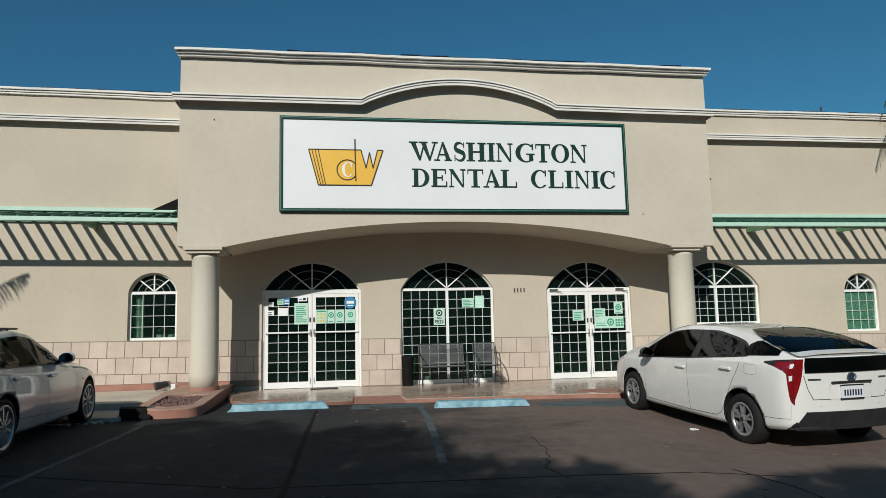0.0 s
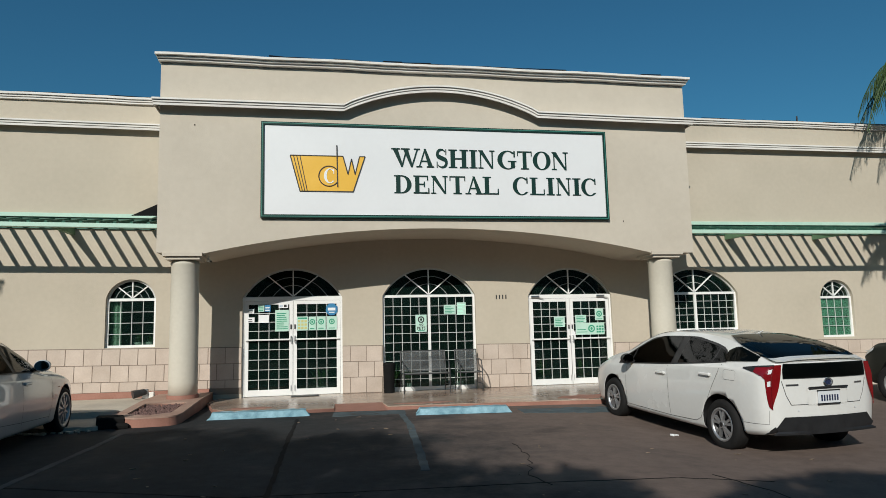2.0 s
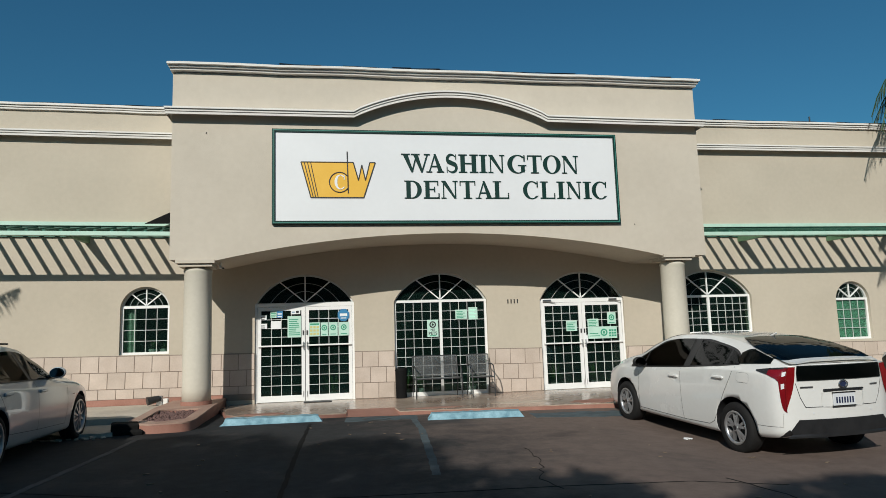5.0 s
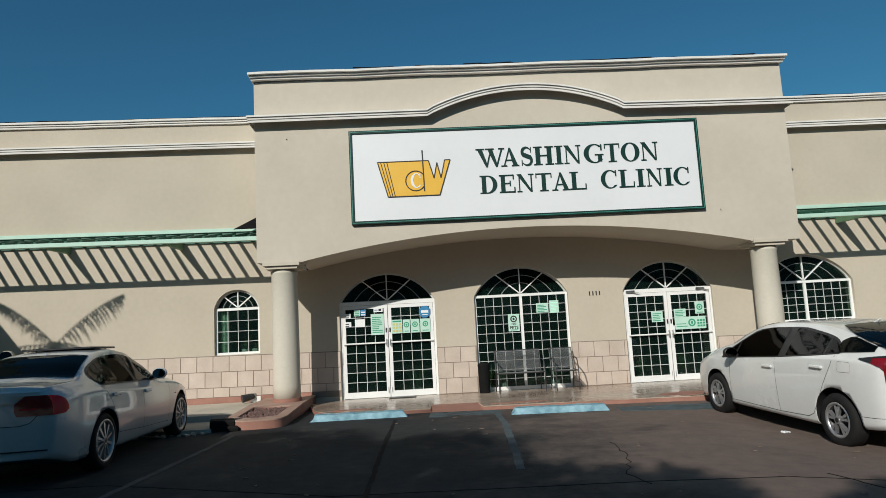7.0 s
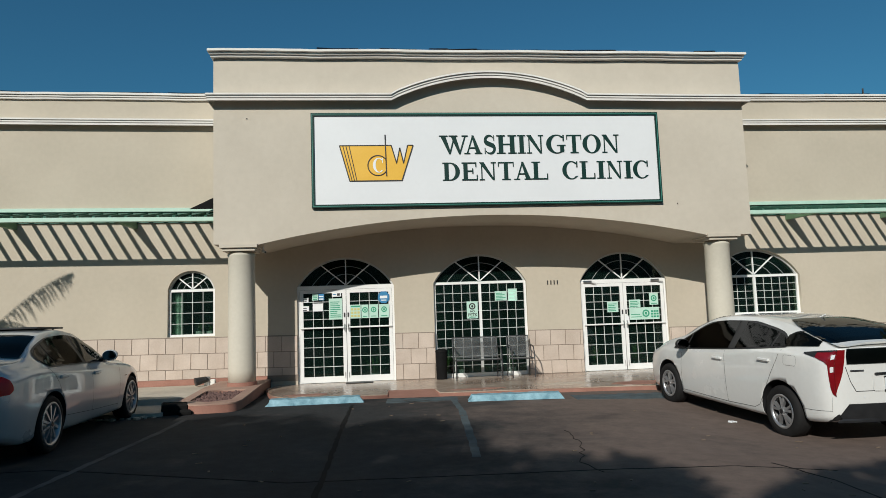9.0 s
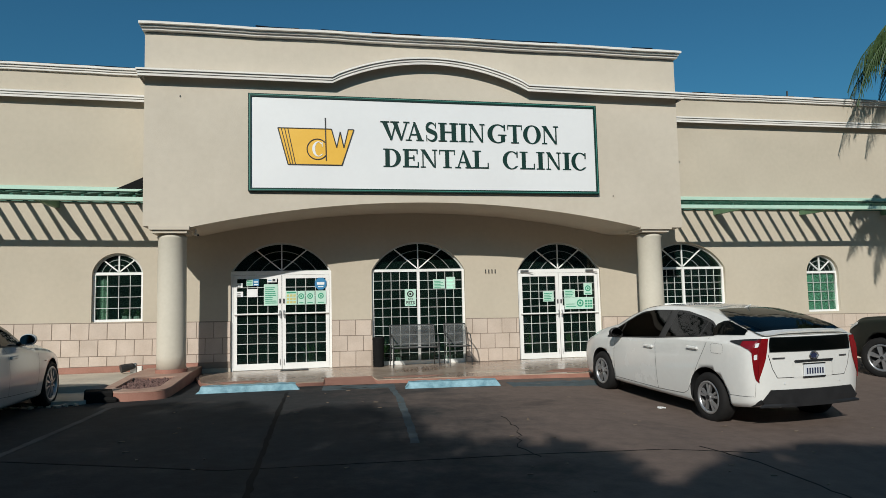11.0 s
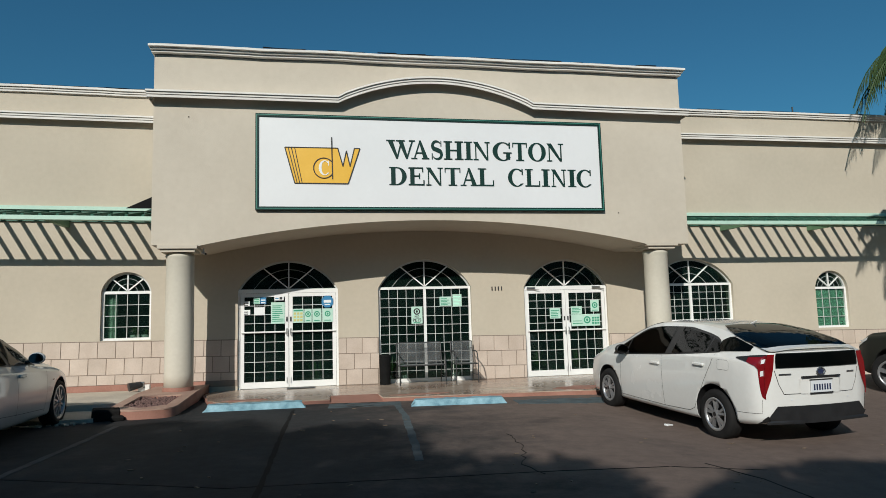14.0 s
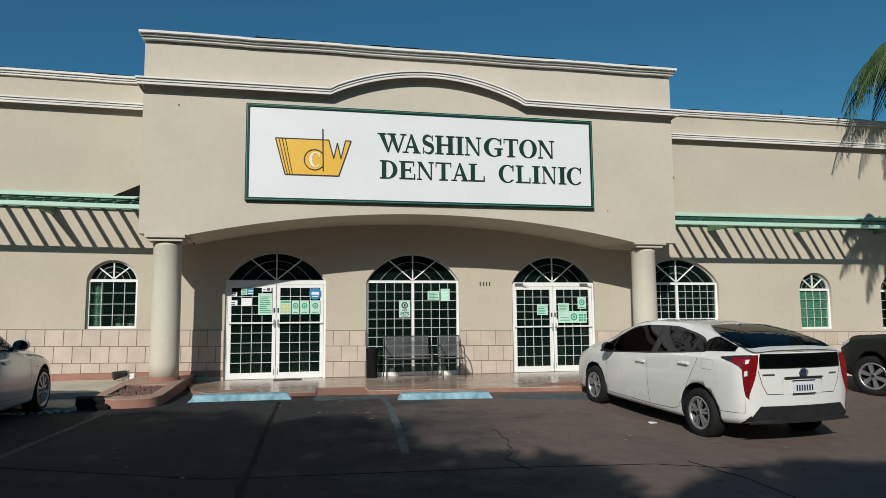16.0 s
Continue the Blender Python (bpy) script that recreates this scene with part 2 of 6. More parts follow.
def opening(x0, x1, z0, z1, rise):
    return [(x1, z0), (x0, z0)] + segment((x0 + x1) / 2, (x1 - x0) / 2, z1, rise)


def sweep(path, profile, normal=(0, -1, 0)):
    """Carries a moulding profile (out, up) along a path in the x-z plane; out points to the street."""
    bm = bmesh.new()
    rings = []
    for i, (x, z) in enumerate(path):
        a, b = path[max(i - 1, 0)], path[min(i + 1, len(path) - 1)]
        d = Vector((b[0] - a[0], b[1] - a[1])).normalized()
        u = Vector((-d.y, d.x))
        k = 1 / max(u.y, 0.5)
        rings.append([bm.verts.new((x + u.x * w * k * 0.0, -o, z + w * k)) for o, w in profile])
    for r, q in zip(rings, rings[1:]):
        for j in range(len(profile)):
            k = (j + 1) % len(profile)
            bm.faces.new((r[j], r[k], q[k], q[j]))
    bm.faces.new(rings[0])
    bm.faces.new(rings[-1][::-1])
    return bm


# ---------------------------------------------------------------- ground and paving
def grade(x, y):
    """The lot falls gently from the porch to the street, more so towards the east."""
    dip = 0.10 * min(max((x - 5.0) / 1.4, 0), 1) * min(max((-3.4 - y) / 1.6, 0), 1)
    return -0.02 - 0.025 * min(max(-2.7 - y, 0), 17.3) * min(max(0.25 + 0.75 * (x + 2) / 8, 0.25), 1) - dip


def draped(me):
    for v in me.vertices:
        v.co.z += grade(v.co.x, v.co.y)
    return me


bm = bmesh.new()
rows = [[bm.verts.new((x, y, grade(x, y))) for x in (-600, -2, *[-1.5 + 0.5 * i for i in range(20)], 600)] for y in (-600, -20, *[-19.7 + 0.5 * i for i in range(34)], -2.7, 0.5, 600)]
for a, b in zip(rows, rows[1:]):
    for i in range(len(a) - 1):
        bm.faces.new((a[i], a[i + 1], b[i + 1], b[i]))
tagged(part("ground", bm, PAVING), "worn paving with old red paint, darkened for tree shade", "ground", kind="structure")

# the porch in front of the doors, with a low red edge
porch_line = [(-0.5, 0.0), (-0.62, -0.6), (-0.35, -2.0), (-0.05, -2.5), (0.4, -2.72), (1.80, -2.75), (1.84, -2.1), (2.70, -2.15), (2.74, -2.85), (5.6, -3.1), (6.6, -3.25), (10.2, -3.3), (10.2, 0.0)]
porch = link("porch_floor", flat([porch_line], -0.06, 0.045), PORCH)
tagged(porch, "polished tan and red stone porch floor", "floor", kind="structure")
edge = [(x, y - 0.05) if y < -1.9 else (x - 0.05, y) for x, y in porch_line[1:-1]]
edge = [(-0.5, -0.02)] + edge + [(10.2, -0.02)]
tagged(link("porch_edge", flat([edge], -0.06, 0.030), TERRACOTTA), "red painted porch edge", "kerb", kind="structure")
bm = bmesh.new()
v = [bm.verts.new(c) for c in ((1.82, -2.14, 0.046), (2.72, -2.18, 0.046), (2.74, -2.95, -0.02), (1.80, -2.85, -0.016), (1.82, -2.14, -0.03), (2.72, -2.18, -0.03))]
bm.faces.new((v[0], v[1], v[2], v[3])); bm.faces.new((v[0], v[4], v[5], v[1])); bm.faces.new((v[0], v[3], v[4])); bm.faces.new((v[1], v[5], v[2])); bm.faces.new((v[4], v[3], v[2], v[5]))
tagged(part("porch_ramp", bm, TERRACOTTA), "red painted access ramp", "ramp", kind="structure")
def blotch(name, x, y, rx, ry, z0, z1, material, label, seed):
    """A worn irregular patch lying on the floor."""
    rr = random.Random(seed)
    n = 26
    lp = [(x + rx * math.cos(2 * math.pi * i / n) * rr.uniform(0.78, 1.1), y + ry * math.sin(2 * math.pi * i / n) * rr.uniform(0.7, 1.12)) for i in range(n)]
    return tagged(link(name, flat([lp], z0, z1), material), label, "patch", kind="structure")


PALESTONE = mat("pale_worn_stone", (0.42, 0.34, 0.26), (0.58, 0.49, 0.40), 2.5, 0.4, bump=0.1, space="World")
blotch("red_patch", 6.55, -2.72, 0.62, 0.34, 0.040, 0.049, TERRACOTTA, "worn red paint patch on the porch", 31)
blotch("red_patch", 0.35, -2.25, 0.42, 0.16, 0.040, 0.049, TERRACOTTA, "worn red paint patch on the porch", 32)
blotch("red_patch", 3.45, -2.55, 0.55, 0.13, 0.040, 0.049, TERRACOTTA, "worn red paint patch on the porch", 33)
blotch("red_patch", 8.2, -2.85, 0.8, 0.22, 0.040, 0.049, TERRACOTTA, "worn red paint patch on the porch", 34)
blotch("pale_patch", 5.15, -2.30, 0.62, 0.24, 0.040, 0.048, PALESTONE, "pale worn stone patch on the porch", 35)
blotch("pale_patch", 7.6, -2.35, 0.45, 0.2, 0.040, 0.048, PALESTONE, "pale worn stone patch on the porch", 36)
# raised walk beside the planter, broken at its outer edge
rng = random.Random(4)
walk_edge = [(-1.75 - 0.16 * i, -3.74 + rng.uniform(-0.12, 0.12)) for i in range(34)]
tagged(link("side_walk", flat([[(-1.7, 0), (-1.7, -2.6), (-7, -2.7), (-30, -2.7), (-30, 0)]], -0.06, 0.13), WALK), "raised cream concrete walk along the wall", "pavement", kind="structure")
tagged(link("side_apron", flat([[(-1.72, -2.5)] + walk_edge + [(-30, -3.75), (-30, -2.5)]], -0.08, 0.03), WALK), "broken concrete apron below the walk", "pavement", kind="structure")
tagged(link("right_walk", flat([[(10.2, 0), (10.2, -2.2), (40, -2.2), (40, 0)]], -0.06, 0.04), WALK), "pale concrete walk along the wall", "pavement", kind="structure")

# ---------------------------------------------------------------- walls
DOOR1 = (-0.05, 2.06, 0.045, 2.13, 0.64)
WIN2 = (2.94, 5.05, 0.045, 2.13, 0.64)
DOOR3 = (6.30, 8.34, 0.045, 2.09, 0.65)
WINL = (-2.77, -1.79, 1.15, 2.14, 0.42)
WINR = (9.46, 11.64, 1.20, 2.10, 0.62)
WINS = (13.93, 14.87, 0.95, 1.95, 0.43)
WINT = (16.36, 17.30, 0.92, 1.92, 0.43)
OPENINGS = (DOOR1, WIN2, DOOR3, WINL, WINR, WINS, WINT)
RISE = 0.012  # the west wing climbs slightly away from the portico
shell = [(-30, 0), (-30, 6.36 + 28.5 * RISE), (-1.46, 6.36), (40, 6.36), (40, 0)]
wall = link("wall_front", plate([shell] + [opening(*o) for o in OPENINGS], 0.0, 0.30), STUCCO)
tagged(wall, "beige stucco front wall with arched openings", "wall", kind="structure")
tagged(part("wall_back", boxed((-30, 6.0, 0), (40, 6.2, 6.3)), DARK), "plain rear wall of the rooms, painted dark for dimness", "wall", kind="structure")
tagged(part("wall_west", boxed((-30, 0.3, 0), (-29.8, 6.0, 6.3)), STUCCO), "plain end wall", "wall", kind="structure")
tagged(part("wall_east", boxed((39.8, 0.3, 0), (40, 6.0, 6.3)), STUCCO), "plain end wall", "wall", kind="structure")
tagged(part("ceiling", boxed((-29.8, 0.3, 3.0), (39.8, 6.0, 3.1)), DARK), "plain ceiling painted dark for dimness", "ceiling", kind="structure")
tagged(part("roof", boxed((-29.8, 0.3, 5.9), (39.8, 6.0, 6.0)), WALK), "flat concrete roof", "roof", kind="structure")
tagged(part("floor", boxed((-29.8, 0.3, 0.003), (39.8, 6.0, 0.04)), DARK), "indoor floor painted dark for dimness", "floor", kind="structure")

# portico block with its shallow arch
PX0, PX1 = -1.46, 9.58
front = [(PX0, 2.93), (PX0, 6.62), (PX1, 6.62), (PX1, 2.90), (8.55, 2.90)] + segment(3.97, 4.58, 2.91, 0.50, 48)[::-1]
tagged(link("portico", plate([front], -1.60, -0.002), PORTICO), "beige stucco portico block with a shallow arch", "portico", kind="structure")

# mouldings
MOULD = ((0.0, 0.12), (0.125, 0.11), (0.13, 0.05), (0.15, 0.05), (0.152, 0.092), (0.138, 0.094), (0.138, 0.101), (0.166, 0.103), (0.168, 0.138), (0.155, 0.140), (0.155, 0.146), (0.19, 0.148), (0.19, 0.182), (0.0, 0.195))
CAP = ((0.0, 0.022), (0.06, 0.022), (0.063, 0.052), (0.05, 0.055), (0.05, 0.062), (0.09, 0.065), (0.093, 0.095), (0.078, 0.098), (0.078, 0.104), (0.13, 0.108), (0.13, 0.152), (0.0, 0.165))


def moulding(name, path, profile, y, label):
    bm = sweep(path, profile)
    bmesh.ops.translate(bm, verts=bm.verts, vec=(0, y, 0))
    return tagged(part(name, bm, CORNICE), label, "cornice", kind="structure")


def side_moulding(name, x, sign, z, profile, y0, y1, label):
    bm = bmesh.new()
    a = [bm.verts.new((x + sign * o * 0.38, y0 - o, z + w)) for o, w in profile]
    b = [bm.verts.new((x + sign * o * 0.38, y1, z + w)) for o, w in profile]
    for j in range(len(profile)):
        k = (j + 1) % len(profile)
        bm.faces.new((a[j], a[k], b[k], b[j]))
    bm.faces.new(a); bm.faces.new(b[::-1])
    return tagged(part(name, bm, CORNICE), label, "cornice", kind="structure")


def mitred(path, profile):
    """A front run whose two ends return round the corners."""
    bm = sweep(path, profile)
    n = len(profile)
    bm.verts.ensure_lookup_table()
    for j in range(n):
        bm.verts[j].co.x -= profile[j][0] * 0.38
        bm.verts[len(path) * n - n + j].co.x += profile[j][0] * 0.38
    return bm


bump = [(x, z) for x, z in segment(4.07, 2.02, 5.69, 0.47, 28)]
mid = [(PX0, 5.69), (0.2, 5.69)] + bump + [(7.9, 5.67), (PX1, 5.66)]
bm = mitred(mid, tuple((o * 1.4, w) for o, w in MOULD))
bmesh.ops.translate(bm, verts=bm.verts, vec=(0, -1.601, 0))
tagged(part("portico_cornice", bm, CORNICE), "weathered pale moulding with a raised arc", "cornice", kind="structure")
bm = mitred([(PX0, 6.64)] + [(PX0 + 0.16 * i, 6.645 + 0.006 * math.sin(i * 0.37) + 0.009 * noise.noise((i * 0.43, 3, 0))) for i in range(1, 68)] + [(PX1, 6.64)], tuple((o * 1.6, w) for o, w in CAP))
bmesh.ops.translate(bm, verts=bm.verts, vec=(0, -1.601, 0))
tagged(part("parapet_cap", bm, CORNICE), "weathered pale parapet cap", "cornice", kind="structure")
for x, sg in ((PX0, -1), (PX1, 1)):
    side_moulding("portico_cornice", x, sg, 5.69 if sg < 0 else 5.66, tuple((o * 1.4, w) for o, w in MOULD), -1.601, -0.01, "weathered pale moulding")
    side_moulding("parapet_cap", x, sg, 6.64, tuple((o * 1.6, w) for o, w in CAP), -1.601, 0.1, "weathered pale parapet cap")
tagged(part("parapet_top", boxed((PX0, -1.58, 6.625), (PX1, 0.1, 6.77)), CORNICE), "plain parapet top", "parapet", kind="structure")
for a, b, z, up in ((-30, PX0 - 0.004, 5.66, RISE), (PX1 + 0.004, 40, 5.62, 0.0)):
    moulding("wing_cornice", [(a, z + up * (b - a)), (b, z)], tuple((o * 1.15, w) for o, w in MOULD), -0.001, "weathered pale moulding on the wing wall")
    moulding("wing_cap", [(a + (b - a) * i / 60, 6.29 + up * (b - a) * (1 - i / 60) + 0.007 * math.sin(i * 1.7) * math.sin(i * 0.9)) for i in range(61)], tuple((o * 0.95, w) for o, w in CAP), -0.001, "weathered pale cap of the wing wall")


def edge_strip(x0, x1, y, z, up, seed, label):
    """A thin, torn waterproofing strip along the top of a parapet."""
    rr = random.Random(seed)
    bm = bmesh.new()
    x = x0
    while x < x1:
        k = rr.uniform(0.25, 0.9)
        e = min(x + k, x1)
        if rr.random() < 0.72:
            za, zb = (z + up * (x1 - q) + rr.uniform(-0.006, 0.016) for q in (x, e))
            rod(bm, (x, y, za), (e, y, zb), rr.uniform(0.008, 0.017), rr.uniform(0.008, 0.017), 5)
        x = e
    return tagged(part("edge_strip", bm, TAR), label, "flashing", kind="structure")


edge_strip(PX0 - 0.1, PX1 + 0.1, -1.795, 6.803, 0.0, 5, "torn dark sealing strip along the parapet edge")
edge_strip(-16, PX0 - 0.1, -0.10, 6.447, RISE, 6, "torn dark sealing strip along the wing edge")
edge_strip(PX1 + 0.1, 30, -0.10, 6.445, 0.0, 7, "torn dark sealing strip along the wing edge")


def column(x):
    c = thing("column", (x, -1.27, 0.0), "round cream painted column under a square capital", "column", "portico columns")
    bm = bmesh.new()
    prof = [(0.265, 0.24), (0.265, 0.5), (0.262, 1.6), (0.257, 2.70), (0.27, 2.72), (0.27, 2.75), (0.235, 2.80)]
    rings = [[bm.verts.new((r * math.cos(k * math.pi / 20), r * math.sin(k * math.pi / 20), z)) for k in range(40)] for r, z in prof]
    for p, q in zip(rings, rings[1:]):
        for k in range(40):
            bm.faces.new((p[k], p[(k + 1) % 40], q[(k + 1) % 40], q[k]))
    bm.faces.new(rings[-1]); bm.faces.new(rings[0][::-1])
    part("shaft", bm, COLUMN, c, smooth=True)
    bm = bmesh.new()
    bmesh.ops.create_cone(bm, cap_ends=True, segments=40, radius1=0.285, radius2=0.285, depth=0.26, matrix=pose(0, 0, 0.13))
    part("base", bm, TERRACOTTA, c, "terracotta red base band")
    bm = bmesh.new()
    box(bm, (-0.36, -0.36, 2.86), (0.36, 0.36, 2.928))
    box(bm, (-0.31, -0.31, 2.80), (0.31, 0.31, 2.859))
    part("capital", bm, PORTICO, c)
    return c


column(-0.99)
column(8.95)

# ---------------------------------------------------------------- doors and windows
ARC = mat("grey_bar_paint", (0.26, 0.29, 0.28), (0.34, 0.36, 0.35), 6.0, 0.5)


def fanlight(parent, x0, x1, z1, rise, y):
    xc, h = (x0 + x1) / 2, (x1 - x0) / 2
    out = segment(xc, h, z1, rise)
    inn = segment(xc, h - 0.05, z1 + 0.03, rise - 0.07)
    link("arch_frame", plate([out, inn], y, y + 0.05), BAR, parent)
    r = (h * h + rise * rise) / (2 * rise)
    zc = z1 + rise - r

    def reach(t):
        d = Vector((math.cos(t), math.sin(t)))
        o = Vector((xc, z1 + 0.03))
        c = Vector((xc, zc))
        oc = o - c
        b = oc.dot(d)
        return -b + math.sqrt(max(b * b - oc.dot(oc) + (r - 0.03) ** 2, 0))
    for t in (40, 90, 140):
        k = reach(radians(t))
        bm = bmesh.new()
        box(bm, (0.0, -0.018, -0.012), (k, 0.018, 0.012), 0, Matrix.Translation((xc, y + 0.025, z1 + 0.03)) @ Matrix.Rotation(-radians(t), 4, 'Y'))
        part("spoke", bm, WHITE, parent)
    for f in (0.42, 0.72):
        pts = []
        for i in range(25):
            t = math.pi * i / 24
            k = reach(t) if 0.02 < t < math.pi - 0.02 else h - 0.03
            pts.append((xc + k * f * math.cos(t), y + 0.03, z1 + 0.03 + k * f * math.sin(t)))
        part("arc_bar", tube(bmesh.new(), pts, 0.007, 5), ARC, parent)
    pane = link("fan_pane", plate([segment(xc, h - 0.02, z1 + 0.01, rise - 0.03)], y + 0.045, y + 0.049), GLASS, parent)
    pane.visible_shadow = False


def grille(parent, x0, x1, z0, z1, cols, rows, y, r=0.0065):
    for i in range(1, cols):
        x = x0 + (x1 - x0) * i / cols
        part("grille_bar", boxed((x - r, y, z0), (x + r, y + 0.012, z1)), BAR, parent)
    for i in range(1, rows):
        z = z0 + (z1 - z0) * i / rows
        part("grille_bar", boxed((x0, y - 0.006, z - r), (x1, y + 0.008, z + r)), BAR, parent)


def ring(x0, x1, z0, z1, w, wb=None):
    wb = w if wb is None else wb
    return [[(x0, z0), (x0, z1), (x1, z1), (x1, z0)], [(x0 + w, z0 + wb), (x0 + w, z1 - w), (x1 - w, z1 - w), (x1 - w, z0 + wb)]]


def double_door(name, o, cols, rows_up, rows_down, barz, label, y=0.06):
    x0, x1, z0, z1, rise = o
    d = tagged(new(name), label, "door", kind="structure")
    xm = (x0 + x1) / 2
    link("frame", plate([[(x0, z0), (x0, z1 + 0.02), (x1, z1 + 0.02), (x1, z0)], [(x0 + 0.045, z0), (x0 + 0.045, z1 - 0.06), (x1 - 0.045, z1 - 0.06), (x1 - 0.045, z0)]], y, y + 0.08), WHITE, d)
    fanlight(d, x0, x1, z1, rise, y + 0.01)
    for s in (-1, 1):
        a, b = (x0 + 0.05, xm - 0.006) if s < 0 else (xm + 0.006, x1 - 0.05)
        top = z1 - 0.065
        leaf = link("leaf", plate(ring(a, b, z0 + 0.008, top, 0.075, 0.13), y + 0.005, y + 0.055), WHITE, d)
        ga, gb, g0, g1 = a + 0.075, b - 0.075, z0 + 0.138, top - 0.075
        pane = part("pane", boxed((ga - 0.01, y + 0.036, g0 - 0.01), (gb + 0.01, y + 0.041, g1 + 0.01)), GLASS, leaf)
        pane.visible_shadow = False
        grille(leaf, ga, gb, barz, g1, cols, rows_up, y + 0.018)
        grille(leaf, ga, gb, g0, barz, cols, rows_down, y + 0.018)
        part("push_bar", tube(bmesh.new(), [(a + 0.02, y - 0.035, barz), (b - 0.02, y - 0.035, barz)], 0.018, 8), WHITE, leaf)
        hx = b - 0.035 if s < 0 else a + 0.035
        bm = bmesh.new()
        tube(bm, [(hx, y, barz + 0.07), (hx, y - 0.06, barz + 0.06), (hx, y - 0.06, barz - 0.06), (hx, y, barz - 0.07)], 0.011, 8)
        part("handle", bm, CHROME, leaf, "brushed metal pull handle")
        bm = bmesh.new()
        box(bm, (hx - 0.016, y - 0.012, barz + 0.22), (hx + 0.016, y + 0.004, barz + 0.32), 0.004)
        part("lock", bm, BLACK, leaf, "black lock plate")
        bm = bmesh.new()
        rod(bm, (hx, y - 0.008, z0 + 0.10), (hx, y - 0.008, z0 + 0.22), 0.008)
        part("bolt", bm, CHROME, leaf)
    return d


def arched_window(name, o, cols, rows, label, mullion=True, y=0.08, sill=True):
    x0, x1, z0, z1, rise = o
    w = tagged(new(name), label, "window", kind="structure")
    link("frame", plate(ring(x0, x1, z0, z1 + 0.02, 0.05), y, y + 0.07), WHITE, w)
    fanlight(w, x0, x1, z1, rise, y + 0.01)
    xm = (x0 + x1) / 2
    spans = [(x0 + 0.05, x1 - 0.05)]
    if mullion:
        part("mullion", boxed((xm - 0.03, y + 0.004, z0 + 0.05), (xm + 0.03, y + 0.066, z1 - 0.03)), WHITE, w)
        spans = [(x0 + 0.05, xm - 0.03), (xm + 0.03, x1 - 0.05)]
    for a, b in spans:
        grille(w, a, b, z0 + 0.05, z1 - 0.03, cols, rows, y + 0.02, 0.006)
        pane = part("pane", boxed((a - 0.01, y + 0.04, z0 + 0.04), (b + 0.01, y + 0.045, z1 - 0.02)), GLASS, w)
        pane.visible_shadow = False
    if sill:
        part("sill", boxed((x0 - 0.01, -0.02, z0 - 0.035), (x1 + 0.01, y, z0 + 0.002), 0.006), WHITE, w)
    return w


double_door("door_1", DOOR1, 4, 4, 5, 1.235, "white framed double glass door with security grille")
double_door("door_2", DOOR3, 4, 5, 4, 1.09, "white framed double glass door with security grille")
arched_window("window_1", WIN2, 5, 10, "large arched white window with dense grille", sill=False)
arched_window("window_2", WINL, 4, 4, "small arched window with white grille and curtain", False, sill=False)
arched_window("window_3", WINR, 5, 5, "wide arched white window with dense grille")
arched_window("window_4", WINS, 4, 4, "small arched window with a green blind", False, sill=False)
arched_window("window_5", WINT, 4, 4, "small arched window with a green blind", False, sill=False)
part("sill", boxed((WIN2[0] + 0.05, 0.03, 0.045), (WIN2[1] - 0.05, 0.079, 0.13), 0.005), WHITE, bpy.data.objects["window_1"])
for x in (6.52, 8.12):
    bm = bmesh.new()
    box(bm, (x - 0.14, 0.01, 2.045), (x + 0.06, 0.058, 2.095), 0.008)
    rod(bm, (x + 0.02, 0.03, 2.045), (x + 0.15, 0.0, 2.03), 0.01)
    part("door_closer", bm, CHROME, bpy.data.objects["door_2"], "metal door closer")


def hanging(name, x0, x1, z0, z1, y, material, label, waves=0):
    bm = bmesh.new()
    n = max(waves * 8, 1)
    cols = []
    for i in range(n + 1):
        x = x0 + (x1 - x0) * i / n
        dy = 0.02 * math.sin(i * math.pi / 4) if waves else 0
        cols.append((bm.verts.new((x, y + dy, z0)), bm.verts.new((x, y + dy, z1)), bm.verts.new((x, y + dy + 0.004, z1)), bm.verts.new((x, y + dy + 0.004, z0))))
    for p, q in zip(cols, cols[1:]):
        for k in range(4):
            bm.faces.new((p[k], p[(k + 1) % 4], q[(k + 1) % 4], q[k]))
    return tagged(part(name, bm, material), label, name.split("_")[-1])


hanging("window_blind", WINS[0] + 0.03, WINS[1] - 0.03, WINS[2], WINS[3], 0.135, BLIND, "pale green blind drawn behind the window", 0)
hanging("window_blind", WINT[0] + 0.03, WINT[1] - 0.03, WINT[2], WINT[3], 0.135, BLIND, "pale green blind drawn behind the window", 0)
hanging("window_curtain", WINL[0] + 0.04, WINL[0] + 0.27, WINL[2], WINL[3], 0.22, CURTAIN, "pale green curtain drawn to one side", 3)

